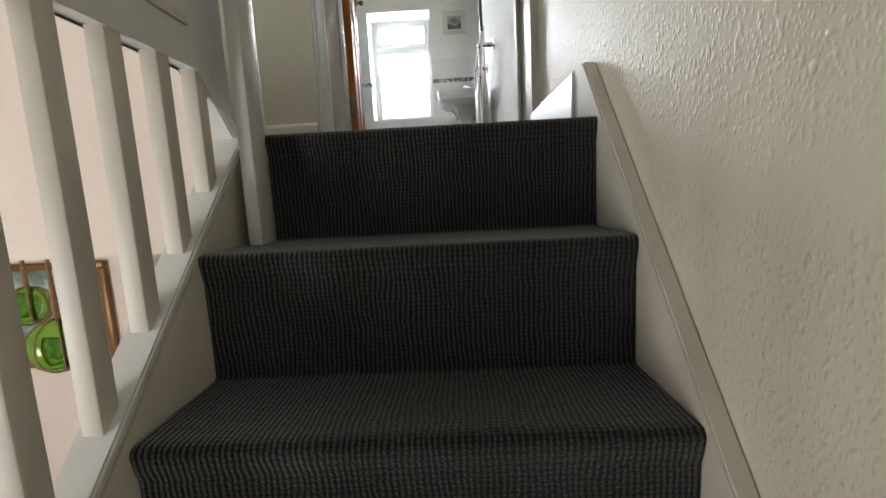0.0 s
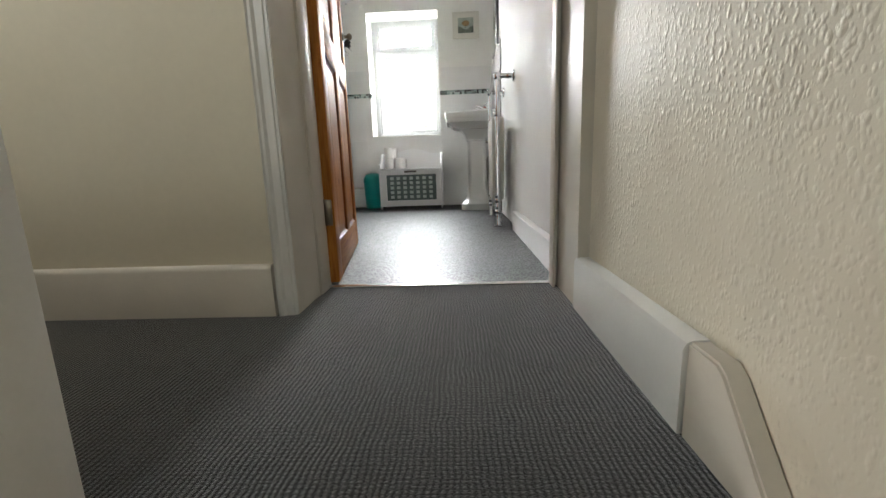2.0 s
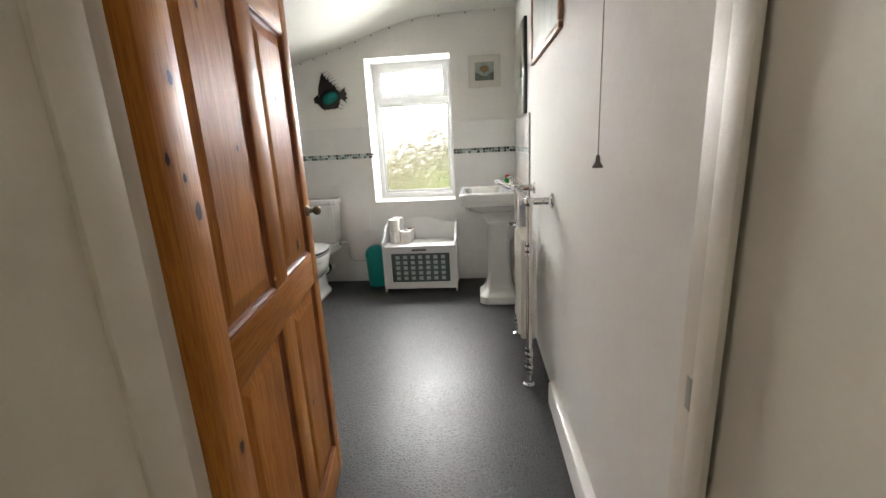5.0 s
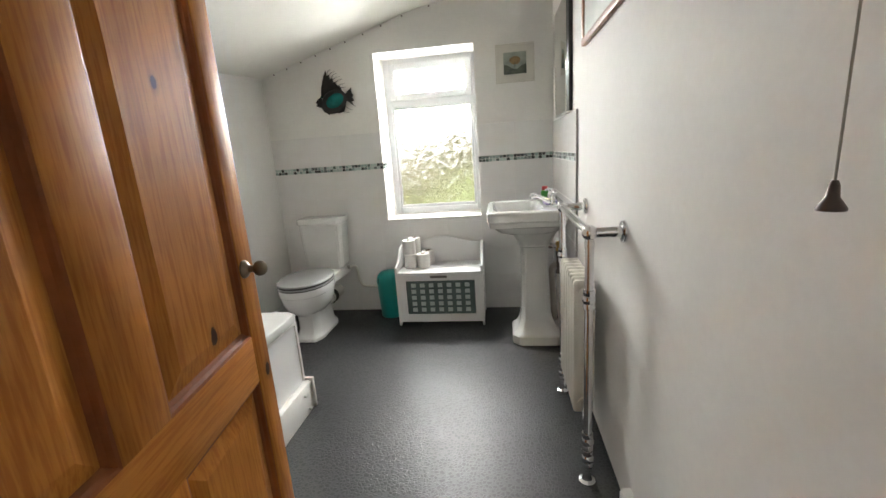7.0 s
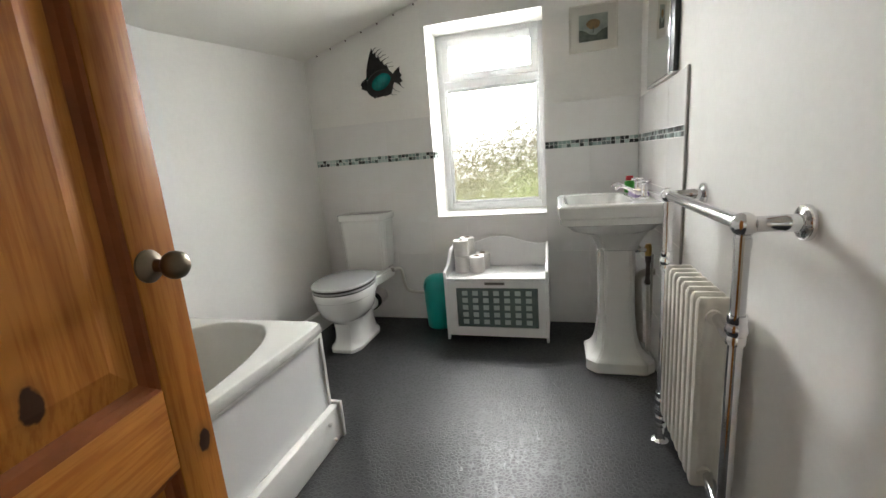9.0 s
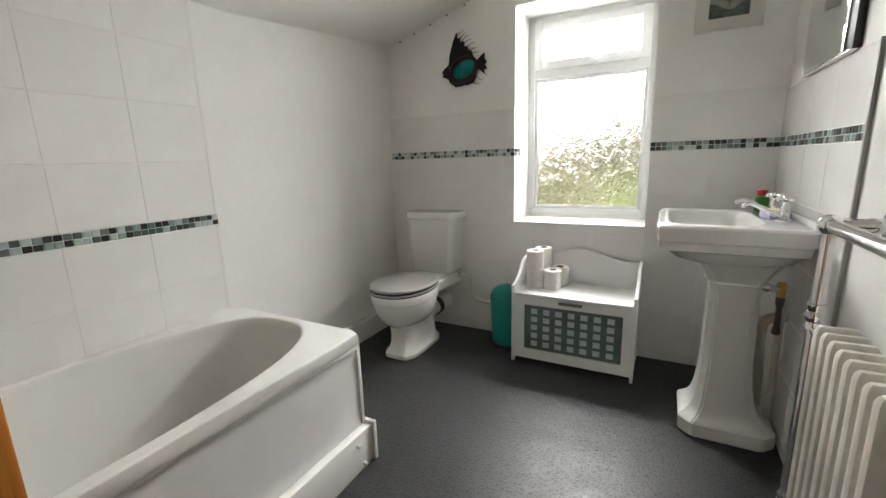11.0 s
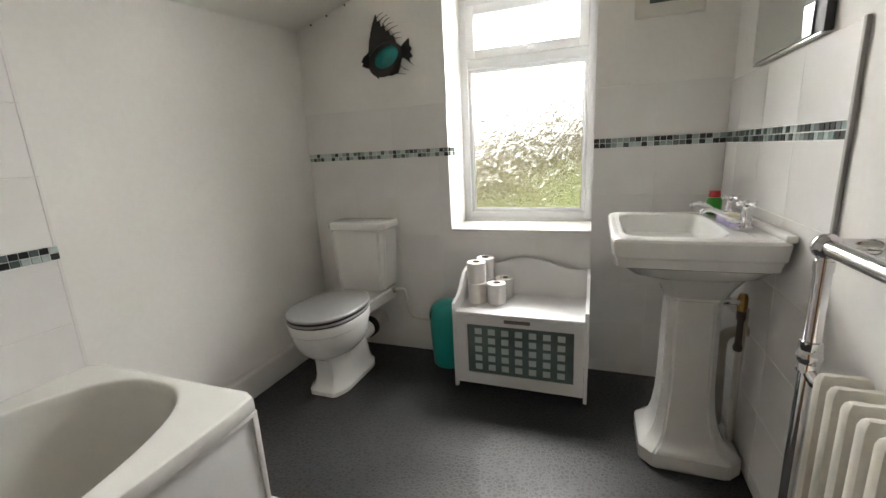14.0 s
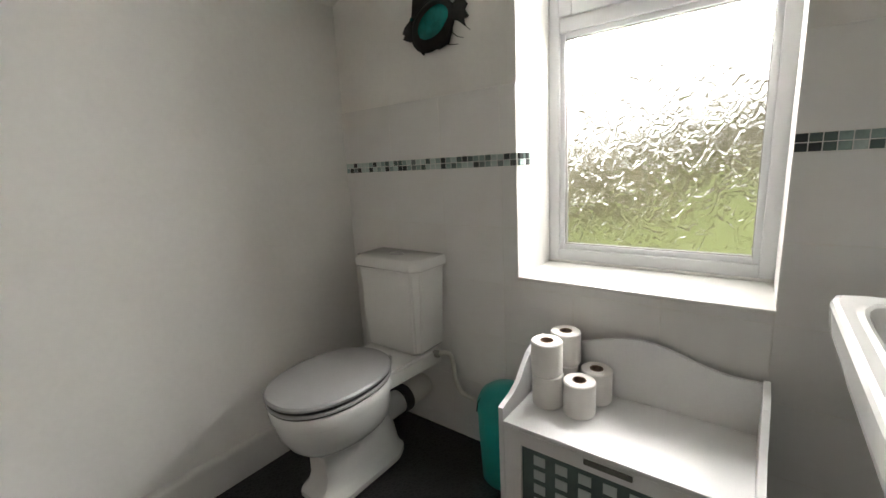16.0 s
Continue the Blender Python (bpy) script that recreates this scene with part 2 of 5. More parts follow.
M = {
    "paint": plain("white_wall_paint", (0.80, 0.79, 0.76), 0.72, spread=0.03, scale=2.0, relief=0.0016, spec=0.25),
    "cream": plain("cream_wall_paint", (0.64, 0.585, 0.46), 0.6, spread=0.03, scale=2.0, relief=0.0015),
    "warm": plain("pale_pink_plaster", (0.72, 0.62, 0.54), 0.7, spread=0.03, scale=2.0, relief=0.0015),
    "ceiling": plain("ceiling_paint", (0.74, 0.73, 0.68), 0.8, spread=0.03, scale=3.0, relief=0.002),
    "gloss": plain("white_gloss_paint", (0.72, 0.71, 0.68), 0.30, spread=0.03, scale=5.0, relief=0.0006),
    "gloss_old": plain("aged_gloss_paint", (0.66, 0.61, 0.53), 0.5, spread=0.05, scale=5.0, relief=0.0008),
    "upvc": plain("white_window_plastic", (0.68, 0.69, 0.70), 0.3, spread=0.01),
    "ceramic": plain("white_ceramic", (0.80, 0.80, 0.78), 0.08, spread=0.01, coat=0.3),
    "acrylic": plain("white_acrylic", (0.74, 0.74, 0.71), 0.2, spread=0.01),
    "panelling": plain("white_panel_board", (0.80, 0.80, 0.80), 0.35, spread=0.015),
    "seat": plain("grey_seat_lacquer", (0.38, 0.38, 0.38), 0.25, spread=0.03),
    "chrome": plain("polished_chrome", (0.72, 0.72, 0.73), 0.08, 1.0, spread=0.03),
    "bronze": plain("worn_bronze", (0.20, 0.165, 0.12), 0.33, 1.0, spread=0.15, scale=40.0),
    "brass": plain("tarnished_brass", (0.50, 0.33, 0.12), 0.4, 1.0, spread=0.2, scale=40.0),
    "steel": plain("brushed_metal_strip", (0.80, 0.80, 0.78), 0.25, 1.0, spread=0.04),
    "radiator": plain("cream_radiator_enamel", (0.66, 0.64, 0.57), 0.35, spread=0.03),
    "teal": plain("teal_plastic", (0.005, 0.30, 0.27), 0.35, spread=0.04),
    "tissue": plain("toilet_paper", (0.82, 0.80, 0.77), 0.95, spread=0.02, scale=30.0, relief=0.001),
    "card": plain("brown_card", (0.28, 0.20, 0.15), 0.9, spread=0.05),
    "black": plain("black_trim", (0.015, 0.016, 0.017), 0.3, spread=0.1),
    "rubber_and_shade": plain("black_rubber_and_shade", (0.02, 0.02, 0.02), 0.7, spread=0.1),
    "greypipe": plain("grey_waste_plastic", (0.34, 0.33, 0.31), 0.5, spread=0.08),
    "beigepipe": plain("beige_waste_plastic", (0.52, 0.49, 0.43), 0.5, spread=0.08),
    "lilac": plain("lilac_packet_card", (0.42, 0.36, 0.58), 0.5, spread=0.10, scale=40.0),
    "soap": plain("pale_yellow_soap", (0.70, 0.64, 0.42), 0.4, spread=0.04, scale=20.0),
    "whitepipe": plain("white_painted_pipe", (0.62, 0.60, 0.55), 0.4, spread=0.05),
    "panel_glass": plain("grey_backing_glass", (0.13, 0.17, 0.165), 0.15, spread=0.25, scale=5.0),
    "frost": plain("frosted_square", (0.50, 0.57, 0.55), 0.45, spread=0.10, scale=8.0),
    "slot": plain("slot_shade", (0.14, 0.13, 0.12), 0.6),
    "goldframe": plain("gilt_frame", (0.17, 0.080, 0.022), 0.4, 0.4, spread=0.15, scale=30.0),
    "darkwood": plain("dark_wood_frame", (0.10, 0.045, 0.018), 0.4, spread=0.25, scale=20.0),
    "redwood": plain("red_wood_frame", (0.30, 0.13, 0.06), 0.35, spread=0.2, scale=20.0),
    "mount": plain("cream_picture_mount", (0.66, 0.64, 0.58), 0.8, spread=0.02),
    "fishteal": plain("fish_teal_enamel", (0.004, 0.15, 0.14), 0.25, 0.3, spread=0.5, scale=14.0),
    "fishblack": plain("fish_dark_metal", (0.012, 0.010, 0.010), 0.5, 0.4, spread=0.5, scale=30.0),
    "red": plain("red_plastic", (0.45, 0.02, 0.02), 0.35),
    "green": plain("green_plastic", (0.04, 0.30, 0.03), 0.35),
    "darkpull": plain("brown_pull_plastic", (0.10, 0.075, 0.065), 0.4),
    "cord": plain("beige_cord", (0.35, 0.32, 0.28), 0.9),
    "rope": plain("brown_rope", (0.25, 0.14, 0.07), 0.95, spread=0.3, scale=80.0),
    "blue": plain("blue_glass_trinket", (0.02, 0.04, 0.45), 0.2),
    "grout": plain("pale_grout", (0.74, 0.73, 0.70), 0.8, spread=0.08, scale=20.0),
    "mirror": plain("mirror_silver", (0.80, 0.83, 0.82), 0.02, 1.0, spread=0.01),
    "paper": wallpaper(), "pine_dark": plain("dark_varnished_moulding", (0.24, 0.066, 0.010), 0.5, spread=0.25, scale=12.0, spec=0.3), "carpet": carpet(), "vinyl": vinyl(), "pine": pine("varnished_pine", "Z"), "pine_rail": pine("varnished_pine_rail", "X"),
    "mosaic": mosaic(), "tile": tile_glaze(), "obscure": obscure_glass(), "glass": clear_glass("window_glass"),
    "greenglass": clear_glass("green_float_glass", (0.25, 0.55, 0.06)),
    "hedge": hedge_leaf(), "lawn": lawn(),
    "seascape": painting_mat("sea_painting", ((0.3, (0.04, 0.06, 0.05)), (0.5, (0.18, 0.24, 0.22)), (0.65, (0.5, 0.52, 0.46))), 9.0),
    "print": painting_mat("pale_print", ((0.3, (0.36, 0.38, 0.33)), (0.7, (0.5, 0.5, 0.44))), 6.0),
    "treeprint": painting_mat("tree_print_ground", ((0.3, (0.05, 0.07, 0.06)), (0.7, (0.14, 0.16, 0.13))), 25.0),
    "treesky": painting_mat("tree_print_sky", ((0.3, (0.22, 0.26, 0.24)), (0.7, (0.40, 0.43, 0.38))), 12.0),
    "treecrown": painting_mat("tree_print_crown", ((0.3, (0.16, 0.11, 0.05)), (0.7, (0.30, 0.20, 0.09))), 60.0),
}


# ---- mesh helpers ----
def part(name, bm, mat, parent=None, label="", smooth=40):
    me = bpy.data.meshes.new(name)
    bmesh.ops.recalc_face_normals(bm, faces=bm.faces)
    bm.to_mesh(me)
    bm.free()
    if smooth:
        me.polygons.foreach_set("use_smooth", [True] * len(me.polygons))
        me.set_sharp_from_angle(angle=radians(smooth))
    me.materials.append(M[mat])
    ob = new(name, me)
    ob.parent = parent
    if label:
        ob["label"] = label
    return ob


def thing(name, at, label, category, group="", rz=0.0):
    ob = new(name)
    ob.empty_display_size = 0.1
    ob.matrix_world = pose(*at, 0, 0, rz)
    return tagged(ob, label, category, group)


def fixed(ob):
    return tagged(ob, kind="structure")


def box(bm, x0, x1, y0, y1, z0, z1, bevel=0.0, seg=2):
    vs = [bm.verts.new((x, y, z)) for x in (x0, x1) for y in (y0, y1) for z in (z0, z1)]
    fs = [bm.faces.new([vs[i] for i in q]) for q in ((0, 1, 3, 2), (4, 6, 7, 5), (0, 4, 5, 1), (2, 3, 7, 6), (0, 2, 6, 4), (1, 5, 7, 3))]
    if bevel:
        es = list({e for f in fs for e in f.edges})
        bmesh.ops.bevel(bm, geom=es, offset=bevel, segments=seg, profile=0.5, affect="EDGES")
    return bm


def boxes(*dims, bevel=0.0):
    bm = bmesh.new()
    for d in dims:
        box(bm, *d, bevel=bevel)
    return bm


def ring(cx, cy, rx, ry, z, n=40, p=2.0, front=None):
    """Points of a rounded outline; front: another exponent for the half towards -y."""
    out = []
    for i in range(n):
        a = 2 * math.pi * i / n
        c, s = math.cos(a), math.sin(a)
        q = front if (front and s < 0) else p
        k = (abs(c) ** q + abs(s) ** q) ** (1 / q)
        out.append((cx + rx * c / k, cy + ry * s / k, z))
    return out


def facet(cx, cy, rx, ry, z, n, q, soft=0.0):
    """Points of an outline with chamfered corners, mixed with a round one as soft grows."""
    out = []
    for i in range(n):
        a = 2 * math.pi * i / n
        c, s = math.cos(a), math.sin(a)
        k = max(abs(c), abs(s), (abs(c) + abs(s)) / q)
        k = k * (1 - soft) + soft
        out.append((cx + rx * c / k, cy + ry * s / k, z))
    return out


def loft(bm, rings, cap0=True, cap1=True):
    rows = [[bm.verts.new(p) for p in r] for r in rings]
    n = len(rows[0])
    for a, b in zip(rows, rows[1:]):
        for i in range(n):
            bm.faces.new((a[i], a[(i + 1) % n], b[(i + 1) % n], b[i]))
    if cap0:
        bm.faces.new(rows[0][::-1])
    if cap1:
        bm.faces.new(rows[-1])
    return bm


def lathe(bm, profile, at=(0, 0, 0), axis="Z", n=20):
    """Turns (radius, height) pairs about an axis through a place."""
    rings = []
    for r, h in profile:
        row = []
        for i in range(n):
            a = 2 * math.pi * i / n
            u, v = r * math.cos(a), r * math.sin(a)
            p = {"Z": (u, v, h), "X": (h, u, v), "Y": (u, h, v)}[axis]
            row.append(tuple(p[k] + at[k] for k in range(3)))
        rings.append(row)
    return loft(bm, rings)


def tube(bm, path, r, n=12, ends=True):
    pts = [Vector(p) for p in path]
    rings, side = [], None
    for i, p in enumerate(pts):
        d = (pts[min(i + 1, len(pts) - 1)] - pts[max(i - 1, 0)]).normalized()
        side = (side - d * side.dot(d)).normalized() if side and (side - d * side.dot(d)).length > 1e-4 else d.orthogonal().normalized()
        up = d.cross(side)
        rr = r[i] if isinstance(r, (list, tuple)) else r
        rings.append([tuple(p + side * (rr * math.cos(2 * math.pi * k / n)) + up * (rr * math.sin(2 * math.pi * k / n))) for k in range(n)])
    return loft(bm, rings, ends, ends)


def curve(points, steps=6):
    """A smooth line through points (Catmull-Rom)."""
    P = [Vector(p) for p in points]
    P = [P[0] * 2 - P[1]] + P + [P[-1] * 2 - P[-2]]
    out = []
    for a, b, c, d in zip(P, P[1:], P[2:], P[3:]):
        for k in range(steps):
            t = k / steps
            out.append(0.5 * ((2 * b) + (c - a) * t + (2 * a - 5 * b + 4 * c - d) * t * t + (3 * b - a - 3 * c + d) * t ** 3))
    return [tuple(v) for v in out + [P[-2]]]


def prism(bm, outline, axis, a, b):
    """An outline of (u, v) pairs pushed along an axis from a to b: X takes (y, z), Y takes (x, z), Z takes (x, y)."""
    put = {"X": lambda u, v, w: (w, u, v), "Y": lambda u, v, w: (u, w, v), "Z": lambda u, v, w: (u, v, w)}[axis]
    lo = [bm.verts.new(put(u, v, a)) for u, v in outline]
    hi = [bm.verts.new(put(u, v, b)) for u, v in outline]
    n = len(outline)
    for i in range(n):
        bm.faces.new((lo[i], lo[(i + 1) % n], hi[(i + 1) % n], hi[i]))
    bm.faces.new(lo[::-1])
    bm.faces.new(hi)
    return bm


def sphere(bm, c, r, squash=1.0, n=16):
    m = Matrix.Translation(c) @ Matrix.Diagonal((r, r, r * squash, 1))
    bmesh.ops.create_uvsphere(bm, u_segments=n, v_segments=n // 2, radius=1, matrix=m)
    return bm


# ---- measures of the place ----
WEST, EAST, NORTH, SOUTH = -1.445, 0.750, 7.215, 3.990
DOOR_WALL, HEAD, CEIL = 3.690, 2.000, 2.320
WIN_L, WIN_R, WIN_B, WIN_T, WIN_Y = -0.545, 0.197, 0.765, 2.002, 7.490
RISER, GOING, NOSE, STEPS = 0.245, 0.213, 2.945, 12
LAND_E, STRING_X, POST_X = 0.732, 0.700, -0.050
HALL_FLOOR = -RISER * STEPS

# ---- bathroom shell ----
fixed(part("floor", boxes((WEST - 0.1, EAST + 0.1, 3.955, NORTH + 0.1, -0.12, 0.0)), "vinyl", smooth=0))
north = fixed(part("wall_north", boxes((WEST - 0.1, WIN_L, NORTH, NORTH + 0.38, -0.12, 2.5), (WIN_R, EAST + 0.1, NORTH, NORTH + 0.38, -0.12, 2.5),
                                       (WIN_L, WIN_R, NORTH, NORTH + 0.38, -0.12, WIN_B - 0.014), (WIN_L, WIN_R, NORTH, NORTH + 0.38, WIN_T, 2.5)), "paint", smooth=0))
west = fixed(part("wall_west", boxes((WEST - 0.1, WEST, SOUTH - 0.3, NORTH, -0.12, 2.5)), "paint", smooth=0))
east = fixed(part("wall_east", boxes((EAST, EAST + 0.1, SOUTH - 0.3, NORTH, -0.12, 2.5)), "paint", smooth=0))
fixed(part("wall_south", boxes((WEST, -0.1055, DOOR_WALL + 0.004, SOUTH, -0.25, 2.5), (-0.105, EAST, DOOR_WALL + 0.004, SOUTH, HEAD + 0.03, 2.5), (LAND_E + 0.0005, EAST, DOOR_WALL + 0.004, SOUTH, -0.25, HEAD + 0.03)), "cream", smooth=0))


def ceiling_mesh():
    """The ceiling falls in a soft curve towards the eaves, which sag over the bath."""
    bm = bmesh.new()
    prof = [(EAST + 0.05, 2.315), (0.35, 2.312), (0.05, 2.300), (-0.15, 2.275), (-0.32, 2.235), (-0.55, 2.165), (-0.95, 2.048), (WEST, 1.900), (WEST - 0.05, 1.885)]
    rows = []
    for k in range(17):
        y = 3.95 + (7.23 - 3.95) * k / 16
        drop = 0.10 * max(0.0, min(1.0, (7.1 - y) / 1.1))
        rows.append([(x, y, z - drop * max(0.0, min(1.0, (-0.2 - x) / 1.2))) for x, z in prof])
    low = [[bm.verts.new(p) for p in r] for r in rows]
    high = [[bm.verts.new((p[0], p[1], p[2] + 0.06)) for p in r] for r in rows]
    for g in (low, high):
        for a, b in zip(g, g[1:]):
            for i in range(len(a) - 1):
                bm.faces.new((a[i], a[i + 1], b[i + 1], b[i]))
    for i in range(len(prof) - 1):
        for r in (0, -1):
            bm.faces.new((low[r][i], low[r][i + 1], high[r][i + 1], high[r][i]))
    for a, b, c, d in zip(low, low[1:], high, high[1:]):
        for i in (0, -1):
            bm.faces.new((a[i], b[i], d[i], c[i]))
    return bm


fixed(part("ceiling", ceiling_mesh(), "ceiling", smooth=60))
fixed(part("roof", boxes((-3.2, 1.0, -1.2, 7.6, 2.5, 2.6)), "ceiling", smooth=0))


def skirting(name, outline_axis, run, face, outward, height, depth, mat):
    """A board with a rounded top along a wall."""
    prof = [(0, 0), (depth, 0), (depth, height - 0.014), (depth * 0.86, height - 0.004), (depth * 0.6, height), (0, height)]
    bm = bmesh.new()
    prism(bm, [(face + outward * u, v) for u, v in prof], outline_axis, *run)
    return fixed(part(name, bm, mat))


skirting("baseboard", "Y", (5.865, NORTH - 0.001), WEST + 0.001, 1, 0.135, 0.038, "gloss")
skirting("baseboard", "Y", (SOUTH + 0.002, 5.24), EAST - 0.001, -1, 0.115, 0.036, "gloss")

# ---- window ----
window = fixed(thing("window_1", ((WIN_L + WIN_R) / 2, WIN_Y, WIN_B), "white plastic window with a small top light and an obscure glass lower pane", "window"))
wcx, wz = (WIN_L + WIN_R) / 2, WIN_B


def frame_rect(x0, x1, z0, z1, w, y0, y1, bevel=0.004):
    """Four bars about an opening, in the window's own place."""
    x0, x1, z0, z1, y0, y1 = x0 - wcx, x1 - wcx, z0 - wz, z1 - wz, y0 - WIN_Y, y1 - WIN_Y
    return boxes((x0, x0 + w, y0, y1, z0, z1), (x1 - w, x1, y0, y1, z0, z1), (x0 + w, x1 - w, y0, y1, z0, z0 + w), (x0 + w, x1 - w, y0, y1, z1 - w, z1), bevel=bevel)


part("window_frame", frame_rect(WIN_L - 0.012, WIN_R + 0.012, WIN_B, WIN_T + 0.01, 0.052, WIN_Y, WIN_Y + 0.07), "upvc", window)
part("mullion", boxes((WIN_L + 0.04 - wcx, WIN_R - 0.04 - wcx, 0.0, 0.07, 1.640 - wz, 1.690 - wz), bevel=0.004), "upvc", window)
part("glazing_bead", frame_rect(WIN_L + 0.040, WIN_R - 0.040, WIN_B + 0.052, 1.640, 0.020, WIN_Y + 0.012, WIN_Y + 0.05, 0.003), "upvc", window)
part("gasket", frame_rect(WIN_L + 0.058, WIN_R - 0.058, WIN_B + 0.070, 1.622, 0.005, WIN_Y + 0.020, WIN_Y + 0.045, 0), "greypipe", window)
sash = part("top_sash", frame_rect(WIN_L + 0.040, WIN_R - 0.040, 1.690, WIN_T - 0.036, 0.050, WIN_Y - 0.014, WIN_Y + 0.05, 0.005), "upvc", window)
part("gasket", frame_rect(WIN_L + 0.088, WIN_R - 0.088, 1.738, WIN_T - 0.084, 0.004, WIN_Y + 0.0, WIN_Y + 0.03, 0), "greypipe", sash)
lower_pane = part("pane", boxes((WIN_L + 0.06 - wcx, WIN_R - 0.06 - wcx, 0.030, 0.036, WIN_B + 0.072 - wz, 1.620 - wz)), "obscure", window, "obscure patterned glass pane", smooth=0)
upper_pane = part("pane", boxes((WIN_L + 0.088 - wcx, WIN_R - 0.088 - wcx, 0.026, 0.032, 1.738 - wz, WIN_T - 0.084 - wz)), "obscure", window, smooth=0)
for p in (lower_pane, upper_pane):
    p.visible_shadow = False
handle = bmesh.new()
box(handle, -0.005, 0.055, -0.030, -0.014, 1.700 - wz, 1.722 - wz, bevel=0.004)
tube(handle, curve([(0.02, -0.030, 1.713 - wz), (0.02, -0.05, 1.716 - wz), (0.06, -0.052, 1.722 - wz), (0.125, -0.045, 1.726 - wz)]), [0.007] * 13 + [0.006] * 6)
part("handle", handle, "upvc", window, "white window handle")
fixed(part("window_sill", boxes((WIN_L - 0.002, WIN_R + 0.002, NORTH - 0.016, WIN_Y + 0.002, WIN_B - 0.014, WIN_B), bevel=0.003), "gloss", smooth=40))
fixed(part("trim", boxes((WIN_L + 0.0, WIN_R - 0.0, WIN_Y - 0.012, WIN_Y - 0.001, WIN_B + 0.0005, WIN_B + 0.010), bevel=0.002), "gloss"))

# ---- garden ----
def ground_mesh():
    """One sheet: a bank that climbs from the house to the back of the garden and then runs level to the horizon."""
    bm = bmesh.new()
    prof = [(7.65, -3.0), (8.6, -2.4), (10.0, -0.9), (11.5, 0.25), (13.2, 0.62), (16.0, 0.75), (60.0, 0.8), (900.0, 0.8)]
    rows = [[bm.verts.new((x, y, z)) for x in (-400, -20, -3, 3, 20, 400)] for y, z in prof]
    for a, b in zip(rows, rows[1:]):
        for i in range(5):
            bm.faces.new((a[i], a[i + 1], b[i + 1], b[i]))
    return bm


fixed(part("ground", ground_mesh(), "lawn", smooth=60))


def leaf_mass(x0, x1, y, depth, bottom, top, n, seed):
    """Loose leaves in a hedge whose top is a function of x."""
    rng = random.Random(seed)
    bm = bmesh.new()
    for _ in range(n):
        x = rng.uniform(x0, x1)
        edge = top(x) + 0.10 * math.sin(x * 5.1) + 0.07 * math.sin(x * 11.3 + 1.0) + rng.gauss(0, 0.07)
        z = rng.uniform(bottom, edge)
        c = Vector((x, y + rng.uniform(-depth, depth), z))
        a = Vector((rng.gauss(0, 1), rng.gauss(0, 1), rng.gauss(0, 1))).normalized()
        b = a.orthogonal().normalized()
        s = rng.uniform(0.05, 0.11)
        vs = [bm.verts.new(c + a * s), bm.verts.new(c + b * s * 0.5), bm.verts.new(c - a * s), bm.verts.new(c - b * s * 0.5)]
        bm.faces.new(vs)
    k = 24
    for i in range(k):
        u, v = x0 + (x1 - x0) * i / k, x0 + (x1 - x0) * (i + 1) / k
        box(bm, u, v, y + depth * 0.6, y + depth, bottom - 0.3, top(u) - 0.3)
    return bm


tagged(part("hedge", leaf_mass(-8.0, 7.0, 14.2, 0.35, 0.5, lambda x: 1.35 + 0.85 / (1 + math.exp(-(x + 1.6) * 1.8)), 9000, 3), "hedge", smooth=0), "tall leafy brown and green garden hedge behind a grass bank", "hedge", kind="stuff")
tagged(part("shrub", leaf_mass(-6.0, -0.35, 12.0, 0.5, -0.2, lambda x: 1.25 - 0.95 * max(0.0, x + 1.5), 6000, 8), "hedge", smooth=0), "low brown leafy shrub growing on the grass bank", "shrub", kind="stuff")

# ---- doorway ----
lining = bmesh.new()
box(lining, -0.105, -0.089, DOOR_WALL, 3.870, 0.0, HEAD + 0.03)
box(lining, 0.700, LAND_E, DOOR_WALL, 3.925, 0.0, HEAD + 0.03)
box(lining, -0.0885, 0.6995, DOOR_WALL, 3.870, HEAD + 0.01, HEAD + 0.03)
box(lining, -0.105, -0.080, 3.870, 3.944, 0.0, HEAD + 0.01, bevel=0.002)
box(lining, -0.105, -0.086, 3.944, 3.989, 0.0, HEAD + 0.01, bevel=0.002)
box(lining, 0.688, LAND_E - 0.0003, 3.925, 3.996, 0.0, HEAD + 0.01, bevel=0.002)
box(lining, 0.680, 0.690, 3.900, 3.945, 0.0, HEAD + 0.01, bevel=0.002)
box(lining, -0.0795, 0.6875, 3.900, 3.985, HEAD - 0.01, HEAD + 0.012, bevel=0.002)
fixed(part("trim", lining, "gloss_old"))
arch = bmesh.new()
moulding = [(-0.140, DOOR_WALL), (-0.140, DOOR_WALL - 0.022), (-0.138, DOOR_WALL - 0.026), (-0.134, DOOR_WALL - 0.020), (-0.127, DOOR_WALL - 0.020), (-0.120, DOOR_WALL - 0.012), (-0.100, DOOR_WALL - 0.012), (-0.097, DOOR_WALL - 0.008), (-0.090, DOOR_WALL - 0.008), (-0.090, DOOR_WALL)]
prism(arch, moulding, "Z", 0.0, HEAD + 0.10)
box(arch, -0.0895, 0.714, DOOR_WALL - 0.020, DOOR_WALL, HEAD + 0.015, HEAD + 0.10, bevel=0.003)
fixed(part("architrave", arch, "gloss"))
fixed(part("threshold", boxes((-0.085, 0.687, 3.945, 3.972, 0.0, 0.006), bevel=0.002), "steel"))
plate = thing("strike_plate", (0.6875, 3.962, 0.885), "small dull brass strike plate let into the door frame", "strike plate")
part("plate", boxes((-0.0012, 0.0, -0.009, 0.009, -0.026, 0.026), bevel=0.0005), "greypipe", plate)


